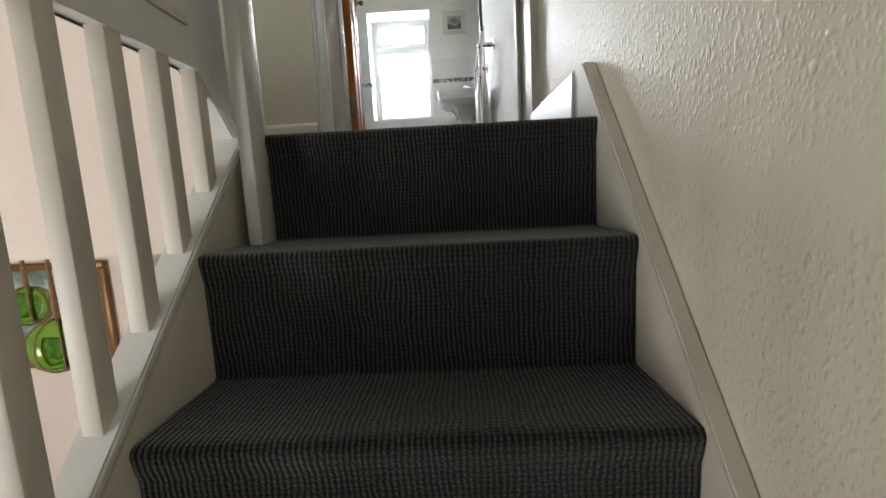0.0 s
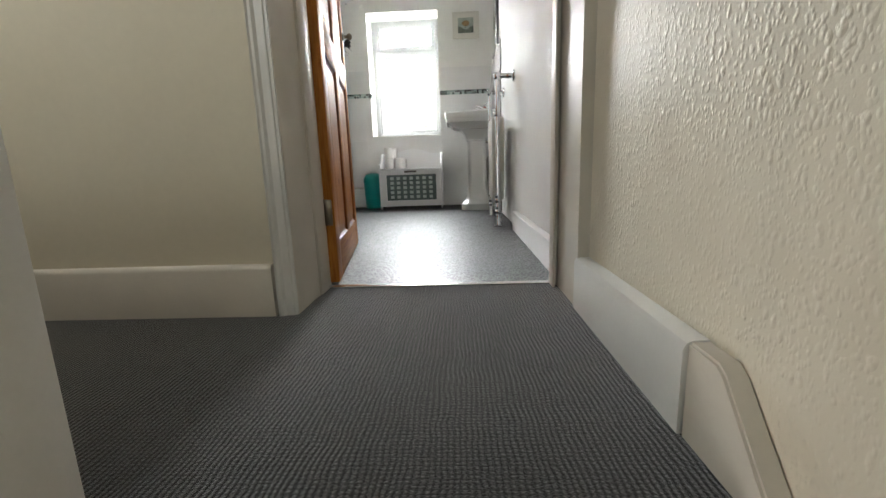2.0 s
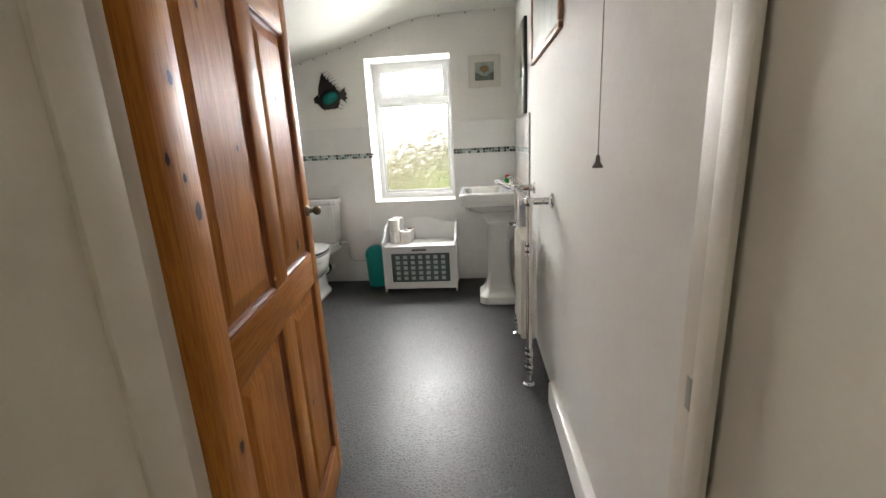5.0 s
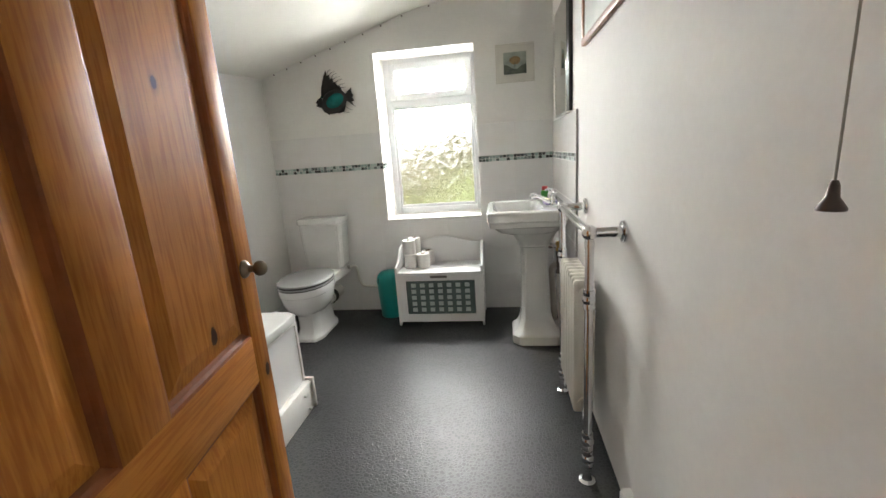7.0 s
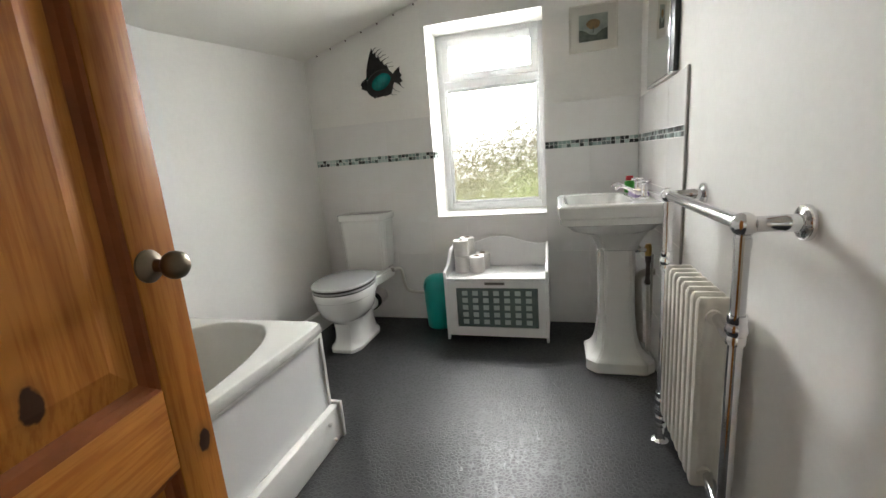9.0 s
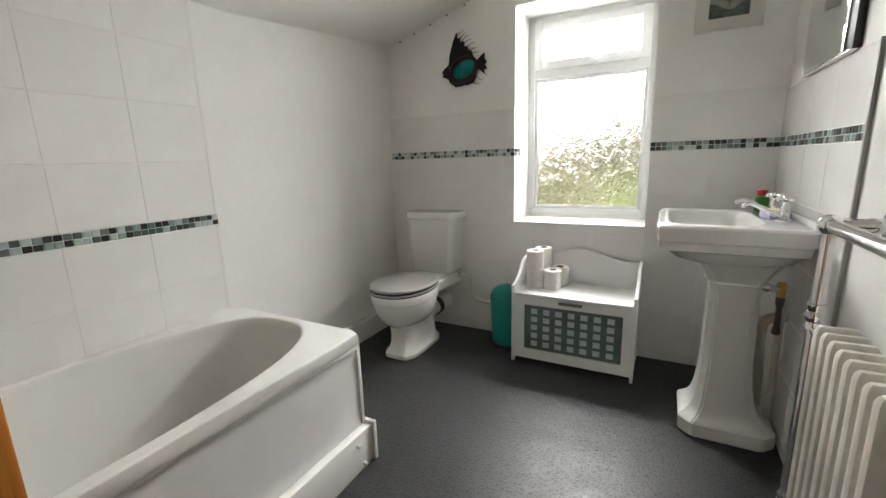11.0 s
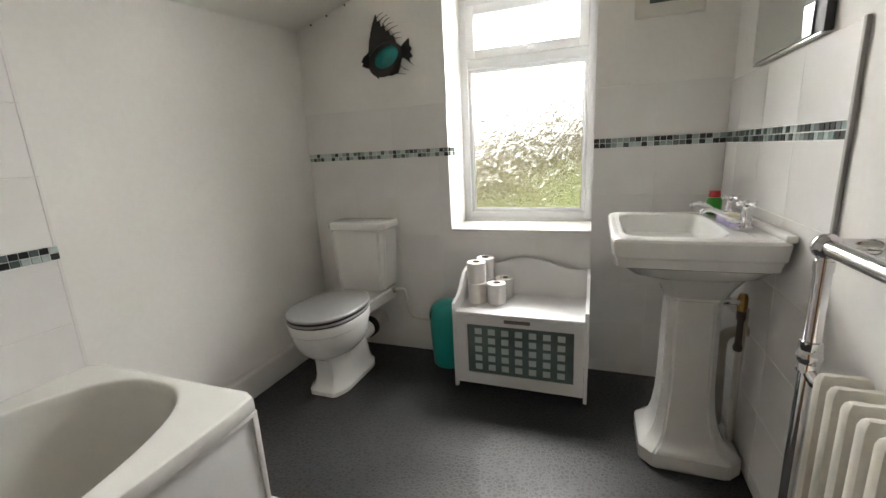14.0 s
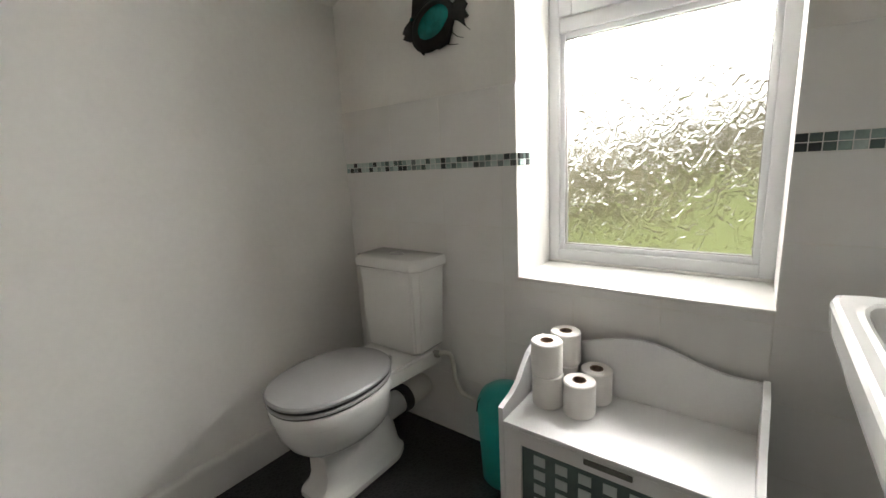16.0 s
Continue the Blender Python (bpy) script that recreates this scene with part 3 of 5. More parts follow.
def panelled_door():
    """A six-panel door leaf in its own place: x along the leaf, the landing side at y = 0."""
    door = fixed(thing("door_1", (-0.055, 3.985, 0.012), "open varnished pine six-panel door with dark knots and a bronze knob", "door", rz=99.1))
    W, T, H = 0.832, 0.040, 1.965
    xs = (0.0, 0.103, 0.395, 0.492, 0.768, W)
    zs = (0.0, 0.130, 0.798, 0.900, 1.585, 1.680, 1.860, H)
    for a, b in ((0, 1), (4, 5)):
        part("stile", boxes((xs[a], xs[b], 0, T, 0, H), bevel=0.003), "pine", door)
    for a, b in ((0, 1), (2, 3), (4, 5), (6, 7)):
        part("rail", boxes((xs[1], xs[4], 0.0005, T - 0.0005, zs[a], zs[b]), bevel=0.001), "pine_rail", door)
    for a, b in ((1, 2), (3, 4), (5, 6)):
        part("muntin", boxes((xs[2], xs[3], 0.001, T - 0.001, zs[a], zs[b]), bevel=0.001), "pine", door)
        for l, r in ((1, 2), (3, 4)):
            bm = bmesh.new()
            x0, x1, z0, z1 = xs[l], xs[r], zs[a], zs[b]
            for side in (0, 1):
                ys = [T * side + (1 - 2 * side) * d for d in (0.0125, 0.0135, 0.0135, 0.0060)]
                ins = (0.0, 0.012, 0.016, 0.050)
                rows = [[bm.verts.new(p) for p in ((x0 + i, y, z0 + i), (x1 - i, y, z0 + i), (x1 - i, y, z1 - i), (x0 + i, y, z1 - i))] for i, y in zip(ins, ys)]
                for u, v in zip(rows, rows[1:]):
                    for k in range(4):
                        bm.faces.new((u[k], u[(k + 1) % 4], v[(k + 1) % 4], v[k]))
                bm.faces.new(rows[-1])
            part("panel", bm, "pine", door, smooth=0)
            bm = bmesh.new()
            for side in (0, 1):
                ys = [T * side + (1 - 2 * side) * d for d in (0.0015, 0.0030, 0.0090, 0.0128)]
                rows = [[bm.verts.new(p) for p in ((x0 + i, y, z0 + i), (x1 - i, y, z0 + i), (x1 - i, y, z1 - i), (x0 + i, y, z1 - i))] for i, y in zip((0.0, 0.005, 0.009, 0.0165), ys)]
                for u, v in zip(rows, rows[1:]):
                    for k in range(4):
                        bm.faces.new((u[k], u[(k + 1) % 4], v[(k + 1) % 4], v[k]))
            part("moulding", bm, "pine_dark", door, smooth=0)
    for side in (-1, 1):
        bm = bmesh.new()
        y = 0.0 if side < 0 else T
        lathe(bm, [(0.0, y), (0.0185, y), (0.019, y + side * 0.003), (0.017, y + side * 0.006), (0.012, y + side * 0.009), (0.008, y + side * 0.012), (0.0075, y + side * 0.020), (0.010, y + side * 0.023), (0.0135, y + side * 0.026),
                   (0.0155, y + side * 0.030), (0.0160, y + side * 0.035), (0.0145, y + side * 0.041), (0.010, y + side * 0.0455), (0.005, y + side * 0.0475), (0.0, y + side * 0.048)], (W - 0.046, 0, 1.043), "Y", 28)
        part("door_knob", bm, "bronze", door, "round bronze knob")
    for z in (0.25, 1.70):
        part("hinge", boxes((-0.004, 0.0, 0.006, 0.034, z - 0.045, z + 0.045), bevel=0.001), "bronze", door)
    return door


panelled_door()

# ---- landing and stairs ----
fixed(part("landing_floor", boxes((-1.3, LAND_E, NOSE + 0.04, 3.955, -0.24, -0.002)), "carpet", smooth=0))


def stair_carpet():
    """One carpet that runs over the landing's edge and down the flight, with rounded nosings."""
    prof = [(3.944, 0.0)]
    for k in range(STEPS):
        y, z = NOSE - k * GOING, -k * RISER
        prof.append((y + 0.030, z))
        for a in range(1, 7):
            t = radians(90 + 15 * a)
            prof.append((y + 0.014 + 0.014 * math.cos(t), z - 0.014 + 0.014 * math.sin(t)))
        prof += [(y + 0.004, z - 0.035), (y + 0.010, z - 0.055), (y + 0.010, z - RISER + 0.006), (y + 0.004, z - RISER)]
    bm = bmesh.new()
    xs = [-0.106 + (STRING_X + 0.105) * i / 4 for i in range(5)]
    rows = [[bm.verts.new((x, y, z)) for x in xs] for y, z in prof]
    under = [[bm.verts.new((x, y + 0.02, z - 0.035)) for x in xs] for y, z in prof]
    for g in (rows, under):
        for a, b in zip(g, g[1:]):
            for i in range(4):
                bm.faces.new((a[i], a[i + 1], b[i + 1], b[i]))
    for g, h, a, b in zip(rows, rows[1:], under, under[1:]):
        for i in (0, -1):
            bm.faces.new((g[i], h[i], b[i], a[i]))
    return bm


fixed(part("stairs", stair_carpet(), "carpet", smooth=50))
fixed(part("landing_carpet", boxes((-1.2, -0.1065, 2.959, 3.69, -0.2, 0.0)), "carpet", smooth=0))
fixed(part("wall_east_landing", boxes((LAND_E, 0.85, -1.0, 3.700, HALL_FLOOR, 2.5)), "paper", smooth=0))


def sloped_string(x0, x1, top, depth, mat, name):
    """A string board: top is a list of (y, z); its underside lies depth below."""
    bm = bmesh.new()
    prism(bm, list(top) + [(y, z - depth) for y, z in reversed(top)], "X", x0, x1)
    bmesh.ops.bevel(bm, geom=[e for e in bm.edges if abs((e.verts[0].co - e.verts[1].co).x) < 1e-5 and max(v.co.z for v in e.verts) > -9 and all(any(abs(v.co.y - y) < 1e-4 and abs(v.co.z - z) < 1e-4 for y, z in top) for v in e.verts)], offset=0.004, segments=2, affect="EDGES")
    return fixed(part(name, bm, mat))


SLOPE = 1.165
sloped_string(STRING_X, LAND_E + 0.001, [(-0.3, 0.147 - SLOPE * 3.355), (3.046, 0.1365), (3.062, 0.146), (3.125, 0.146)], 0.50, "gloss_old", "stair_string")
skirting("baseboard", "Y", (3.129, 3.699), LAND_E - 0.001, -1, 0.147, 0.037, "gloss")
skirting("baseboard", "X", (-1.2, -0.151), DOOR_WALL + 0.003, -1, 0.150, 0.022, "gloss_old")
LSLOPE = 1.03
left_top = [(-0.3, -0.020 - LSLOPE * 3.25), (2.955, -0.020)]
sloped_string(-0.150, -0.1055, left_top, 0.52, "gloss_old", "stair_string")
cap = bmesh.new()
prism(cap, [(-0.3, left_top[0][1] + 0.001), (2.955, -0.019), (2.955, 0.003), (-0.3, left_top[0][1] + 0.023)], "X", -0.168, -0.104)
bmesh.ops.bevel(cap, geom=list(cap.edges), offset=0.004, segments=2, affect="EDGES")
fixed(part("string_cap", cap, "gloss"))
post = bmesh.new()
box(post, -0.080, POST_X, 2.878, 2.957, -0.247, 2.30, bevel=0.004)
fixed(part("newel_post", post, "gloss"))

# the wall over the balusters, with its trimmed edge
TRIM_Z, KNEE = 0.145, 2.840
stairwall = bmesh.new()
prism(stairwall, [(-1.0, TRIM_Z), (KNEE, TRIM_Z), (2.956, 0.012), (2.956, 2.30), (-1.0, 2.30)], "X", -0.152, -0.126)
fixed(part("stair_wall", stairwall, "gloss", smooth=0))
edge = bmesh.new()
prism(edge, [(-1.0, TRIM_Z - 0.030), (KNEE - 0.012, TRIM_Z - 0.030), (2.985, -0.045), (2.985, 0.000), (KNEE, TRIM_Z + 0.010), (-1.0, TRIM_Z + 0.010)], "X", -0.158, -0.118)
bmesh.ops.bevel(edge, geom=list(edge.edges), offset=0.004, segments=2, affect="EDGES")
fixed(part("edge_trim", edge, "gloss"))
second = bmesh.new()
prism(second, [(-1.0, TRIM_Z + 0.045), (KNEE - 0.02, TRIM_Z + 0.045), (KNEE - 0.02, TRIM_Z + 0.062), (-1.0, TRIM_Z + 0.062)], "X", -0.127, -0.120)
fixed(part("edge_bead", second, "gloss_old"))

banister = thing("balustrade", (-0.137, 2.6, -0.4), "cream painted square balusters between stair string and wall edge", "balustrade")
for k in range(17):
    y = 2.842 - 0.1075 * k
    zb = 0.003 + LSLOPE * (y - 2.955)
    zt = TRIM_Z - 0.028
    part("baluster", boxes((-0.016, 0.016, y - 2.6 - 0.017, y - 2.6 + 0.017, zb + 0.4 - 0.014, zt + 0.4), bevel=0.004), "gloss_old", banister)

fixed(part("landing_ceiling", boxes((-3.0, 0.85, -1.0, DOOR_WALL + 0.002, CEIL - 0.02, CEIL + 0.05)), "ceiling", smooth=0))
fixed(part("wall_west_landing", boxes((-1.3, -1.2, 3.002, DOOR_WALL + 0.003, -0.2, 2.30)), "cream", smooth=0))
fixed(part("wall_bulkhead", boxes((-2.6, -0.149, 2.958, 3.000, -0.262, 0.70)), "warm", smooth=0))
fixed(part("hall_ceiling", boxes((-2.6, -0.15, 3.0005, 4.1, -0.262, -0.245)), "warm", smooth=0))
fixed(part("wall_hall_north", boxes((-2.7, 0.85, 3.995, 4.1, HALL_FLOOR, -0.264)), "warm", smooth=0))
fixed(part("wall_hall_west", boxes((-2.7, -2.6, -1.0, 3.994, HALL_FLOOR, 2.30)), "warm", smooth=0))
fixed(part("wall_hall_south", boxes((-2.7, 0.85, -1.1, -1.0, HALL_FLOOR, 2.5)), "cream", smooth=0))
fixed(part("hall_floor", boxes((-2.7, 0.85, -1.1, 4.1, HALL_FLOOR - 0.1, HALL_FLOOR)), "carpet", smooth=0))


def picture(name, label, at, rz, w, h, bar, depth, frame_mat, mount, image_mat, mount_mat="mount"):
    """A framed picture hung on a wall, in its own place: it faces -y, its lower left corner at the place."""
    pic = thing(name, at, label, "picture", rz=rz)
    bm = bmesh.new()
    for a in ((0, w, 0, bar), (0, w, h - bar, h)):
        box(bm, a[0], a[1], -depth, 0, a[2], a[3], bevel=bar * 0.22)
    for a in ((0, bar, bar, h - bar), (w - bar, w, bar, h - bar)):
        box(bm, a[0], a[1], -depth, 0, a[2], a[3], bevel=bar * 0.22)
    part("frame", bm, frame_mat, pic)
    part("mount", boxes((bar, w - bar, -depth * 0.5, -depth * 0.3, bar, h - bar)), mount_mat, pic, smooth=0)
    m = bar + mount
    part("image", boxes((m, w - m, -depth * 0.62, -depth * 0.5 - 0.0005, m, h - m)), image_mat, pic, smooth=0)
    return pic


picture("picture_frame", "small gilt-edged dark wood picture on the landing wall", (-0.66, DOOR_WALL + 0.003, 0.93), 0, 0.375, 0.46, 0.024, 0.020, "goldframe", 0.0, "print")
picture("picture_frame", "large gilt-framed grey sea painting on the hall wall", (-2.12, 3.994, -0.935), 0, 0.75, 0.54, 0.035, 0.03, "goldframe", 0.0, "seascape")
def glass_float(x, y, z, r, drop, label):
    ob = thing("glass_float", (x, y, z), label, "ornament")
    bm = bmesh.new()
    sphere(bm, (0, 0, 0), r, 0.97, 28)
    part("ball", bm, "greenglass", ob)
    bm = bmesh.new()
    tube(bm, [(0, 0, r), (0.001, 0, drop)], [0.010, 0.005])
    part("rope", bm, "rope", ob)
    bm = bmesh.new()
    for k in range(4):
        a = math.pi * k / 4
        tube(bm, [((r + 0.002) * math.cos(b) * math.cos(a), (r + 0.002) * math.cos(b) * math.sin(a), (r + 0.002) * math.sin(b)) for b in [2 * math.pi * i / 24 for i in range(25)]], 0.0022, 6)
    tagged(part("net", bm, "rope", ob), kind="stuff")


glass_float(-1.030, 3.36, -0.61, 0.095, 0.357, "green glass fishing float hung on brown rope in the stairwell")
glass_float(-1.325, 3.55, -0.51, 0.075, 0.247, "smaller green glass float hanging beside the larger one")
trinket = thing("hanging_ornament", (-1.20, 3.90, -0.50), "small blue glass ornament hanging by the picture", "ornament")
bm = bmesh.new()
sphere(bm, (0, 0, 0), 0.020, 0.8, 12)
tube(bm, [(0, 0, 0.015), (0.03, 0, 0.03)], 0.004, 8)
tube(bm, [(0, 0, 0.01), (0, 0, 0.236)], 0.0015, 6)
part("drop", bm, "blue", trinket)

# ---- bath ----
BX0, BX1, BY0, BY1, RIM = WEST + 0.013, -0.685, SOUTH + 0.004, 5.848, 0.530


def bath():
    ob = thing("bath", ((BX0 + BX1) / 2, (BY0 + BY1) / 2, 0), "white bath with oval well, white side panel and plinth", "bath")
    cx, cy = (BX0 + BX1) / 2, (BY0 + BY1) / 2
    rx, ry = (BX1 - BX0) / 2, (BY1 - BY0) / 2
    n = 96
    bm = bmesh.new()
    outer = [ring(0, 0, rx - 0.002, ry - 0.002, RIM - 0.045, n, 34), ring(0, 0, rx, ry, RIM - 0.040, n, 34), ring(0, 0, rx, ry, RIM - 0.008, n, 34), ring(0, 0, rx - 0.002, ry - 0.002, RIM - 0.0025, n, 34), ring(0, 0, rx - 0.007, ry - 0.007, RIM - 0.0003, n, 32), ring(0, 0, rx - 0.013, ry - 0.013, RIM, n, 30), ring(0, 0, rx - 0.024, ry - 0.024, RIM, n, 26)]
    ox, oy = 0.336, 0.896
    inner = []
    for d, z in ((-0.006, 0.0), (0.0, 0.0), (0.004, -0.0015), (0.008, -0.007), (0.014, -0.030), (0.032, -0.14), (0.066, -0.26), (0.095, -0.34), (0.14, -0.375), (0.20, -0.385)):
        inner.append(ring(-0.006, 0.0, ox - d, oy - d * 1.25, RIM + z, n, 2.65))
    loft(bm, outer + inner, cap0=False)
    part("tub", bm, "acrylic", ob)
    px = rx - 0.016
    bm = boxes((px - 0.012, px, -ry + 0.01, ry - 0.014, 0.10, RIM - 0.042))
    part("side_panel", bm, "panelling", ob)
    bm = bmesh.new()
    for a in ((-ry + 0.01, ry - 0.012, RIM - 0.062, RIM - 0.046), (ry - 0.030, ry - 0.012, 0.160, RIM - 0.063)):
        box(bm, px, px + 0.007, *a, bevel=0.0015)
    part("panel_bead", bm, "gloss", ob)
    part("end_panel", boxes((-rx + 0.004, px - 0.013, ry - 0.026, ry - 0.014, 0.10, RIM - 0.042)), "panelling", ob)
    bm = boxes((px + 0.001, px + 0.036, -ry + 0.01, ry - 0.012, 0.0, 0.155), bevel=0.003)
    part("plinth", bm, "gloss", ob)
    part("plinth_end", boxes((px - 0.05, px + 0.046, ry - 0.011, ry + 0.006, 0.0, 0.165), bevel=0.002), "gloss", ob)
    for y, z in ((ry - 0.10, 0.115), (ry - 0.07, 0.025)):
        bm = bmesh.new()
        lathe(bm, [(0.0, 0.036), (0.006, 0.036), (0.008, 0.044), (0.006, 0.050), (0.0, 0.052)], (px, y, z), "X", 12)
        part("screw_cap", bm, "acrylic", ob)
    bm = bmesh.new()
    lathe(bm, [(0.0, 0.0), (0.03, 0.0), (0.032, 0.004), (0.0, 0.005)], (0, -0.55, RIM - 0.386), "Z", 18)
    part("plughole", bm, "chrome", ob)


bath()

# ---- toilet ----
def toilet():
    ob = thing("toilet", (-1.066, 6.85, 0), "white close-coupled toilet with square cistern and closed grey seat lid", "toilet")
    bm = bmesh.new()
    n = 48
    cy = -0.06
    foot = ((0, 0.105, 0.205, 0.0), (0, 0.110, 0.210, 0.006), (0, 0.110, 0.210, 0.026), (0, 0.104, 0.204, 0.034), (0.003, 0.096, 0.195, 0.044), (0.006, 0.089, 0.186, 0.060), (0.010, 0.086, 0.178, 0.090), (0.004, 0.083, 0.172, 0.145))
    rows = [facet(0, cy + d, rx, ry, z, n, 1.66) for d, rx, ry, z in foot] + [facet(0, cy - 0.004, 0.085, 0.172, 0.182, n, 1.7, 0.2)]
    rows += [ring(0, y, rx, ry, z, n, 2.25) for y, rx, ry, z in ((-0.080, 0.098, 0.180, 0.202), (-0.098, 0.124, 0.196, 0.222), (-0.112, 0.147, 0.208, 0.252), (-0.122, 0.164, 0.219, 0.295), (-0.125, 0.171, 0.225, 0.335), (-0.125, 0.172, 0.227, 0.352),
             (-0.125, 0.179, 0.233, 0.357), (-0.125, 0.181, 0.236, 0.372), (-0.125, 0.181, 0.236, 0.396), (-0.125, 0.178, 0.233, 0.403), (-0.125, 0.172, 0.228, 0.406))]
    loft(bm, rows)
    part("pan", bm, "ceramic", ob, smooth=30)
    bm = bmesh.new()
    prism(bm, [(-0.135, -0.02), (0.135, -0.02), (0.165, 0.33), (-0.165, 0.33)], "Z", 0.345, 0.415)
    bmesh.ops.bevel(bm, geom=list(bm.edges), offset=0.010, segments=3, affect="EDGES")
    part("pan_shelf", bm, "ceramic", ob)
    # black disc added to draw the shaded gaps below seat ring and lid
    bm = bmesh.new()
    loft(bm, [ring(0, -0.128, 0.1795, 0.2345, 0.4062, n, 2.2), ring(0, -0.128, 0.1795, 0.2345, 0.4368, n, 2.2)])
    part("buffer", bm, "rubber_and_shade", ob)
    bm = bmesh.new()
    loft(bm, [ring(0, -0.128, 0.178, 0.233, 0.4125, n, 2.2), ring(0, -0.128, 0.184, 0.239, 0.414, n, 2.2), ring(0, -0.128, 0.184, 0.239, 0.421, n, 2.2), ring(0, -0.128, 0.179, 0.234, 0.425, n, 2.2)])
    part("seat", bm, "seat", ob, "grey seat ring")
    bm = bmesh.new()
    loft(bm, [ring(0, -0.128, 0.170, 0.225, 0.4365, n, 2.2), ring(0, -0.128, 0.184, 0.239, 0.437, n, 2.2), ring(0, -0.128, 0.186, 0.241, 0.440, n, 2.2), ring(0, -0.128, 0.186, 0.241, 0.446, n, 2.2), ring(0, -0.128, 0.180, 0.235, 0.452, n, 2.2), ring(0, -0.128, 0.120, 0.165, 0.457, n, 2.2)])
    part("lid", bm, "seat", ob, "closed grey lid")
    bm = bmesh.new()
    lathe(bm, [(0.0, 0.0), (0.014, 0.0), (0.014, 0.028), (0.009, 0.033), (0.0, 0.034)], (-0.075, 0.095, 0.414), "Z", 14)
    part("hinge", bm, "chrome", ob)
    bm = bmesh.new()
    lathe(bm, [(0.0, 0.0), (0.014, 0.0), (0.014, 0.028), (0.009, 0.033), (0.0, 0.034)], (0.075, 0.095, 0.414), "Z", 14)
    part("hinge", bm, "chrome", ob)
    tank = bmesh.new()

    def oct_ring(w0, w1, y0, y1, z, c):
        return [(w0, y1, z), (w0, y0 + c, z), (w0 + c, y0, z), (w1 - c, y0, z), (w1, y0 + c, z), (w1, y1, z)]
    loft(tank, [oct_ring(-0.140, 0.140, 0.195, 0.350, 0.417, 0.02), oct_ring(-0.156, 0.156, 0.188, 0.352, 0.432, 0.022), oct_ring(-0.176, 0.176, 0.176, 0.356, 0.760, 0.03), oct_ring(-0.172, 0.172, 0.18, 0.356, 0.768, 0.03), oct_ring(-0.172, 0.172, 0.18, 0.356, 0.775, 0.03)])
    bmesh.ops.bevel(tank, geom=[e for e in tank.edges if abs(e.verts[0].co.z - e.verts[1].co.z) > 0.1], offset=0.008, segments=2, affect="EDGES")
    part("cistern", tank, "ceramic", ob)
    lid = bmesh.new()
    loft(lid, [oct_ring(-0.180, 0.180, 0.172, 0.358, 0.776, 0.03), oct_ring(-0.187, 0.187, 0.165, 0.360, 0.783, 0.034), oct_ring(-0.187, 0.187, 0.165, 0.360, 0.812, 0.034), oct_ring(-0.181, 0.181, 0.172, 0.356, 0.821, 0.034), oct_ring(-0.170, 0.170, 0.182, 0.350, 0.824, 0.034)])
    part("cistern_lid", lid, "ceramic", ob)
    bm = bmesh.new()
    loft(bm, [ring(0, 0.262, 0.036, 0.020, 0.8242, 24), ring(0, 0.262, 0.036, 0.020, 0.827, 24), ring(0, 0.262, 0.032, 0.017, 0.829, 24)])
    part("flush_button", bm, "chrome", ob)
    bm = bmesh.new()
    tube(bm, [(0.02, 0.08, 0.185), (0.02, 0.20, 0.185)], 0.052, 20)
    part("outlet", bm, "ceramic", ob)
    bm = bmesh.new()
    tube(bm, [(0.02, 0.18, 0.185), (0.02, 0.195, 0.185), (0.02, 0.225, 0.185)], 0.060, 20)
    part("soil_collar", bm, "rubber_and_shade", ob)
    bm = bmesh.new()
    tube(bm, [(0.02, 0.22, 0.185), (0.02, 0.36, 0.185)], 0.054, 20)
    part("soil_pipe", bm, "whitepipe", ob)


toilet()
supply = thing("supply_pipe", (-0.90, 7.160, 0.39), "thin white water pipe running from the cistern along the wall", "pipe")
bm = bmesh.new()
tube(bm, curve([(0.00, -0.02, 0.01), (0.035, 0.0, 0.012), (0.055, 0.01, -0.01), (0.065, 0.015, -0.10), (0.085, 0.018, -0.155), (0.13, 0.02, -0.172), (0.28, 0.02, -0.178), (0.40, 0.02, -0.18)]), 0.0105, 12)
part("pipe", bm, "whitepipe", supply)
bm = bmesh.new()
lathe(bm, [(0.0, -0.02), (0.014, -0.02), (0.016, 0.0), (0.014, 0.012), (0.0, 0.012)], (0.0, -0.02, 0.008), "X", 12)
part("valve", bm, "greypipe", supply)

# ---- bin ----
bin_ = thing("waste_bin", (-0.552, 7.100, 0), "small teal plastic domed bin beside the white laundry box", "bin")
bm = bmesh.new()
lathe(bm, [(0.0, 0.0), (0.088, 0.0), (0.093, 0.006), (0.103, 0.20), (0.105, 0.285)], (0, 0, 0), "Z", 36)
part("body", bm, "teal", bin_)
bm = bmesh.new()
lathe(bm, [(0.108, 0.280), (0.108, 0.296), (0.104, 0.318), (0.090, 0.348), (0.065, 0.366), (0.030, 0.376), (0.0, 0.378)], (0, 0, 0), "Z", 36)
part("dome_lid", bm, "teal", bin_)
bm = bmesh.new()
tube(bm, [(-0.078, -0.078, 0.285), (-0.074, -0.074, 0.32), (-0.058, -0.058, 0.35)], 0.003, 6)
part("flap_edge", bm, "rubber_and_shade", bin_)


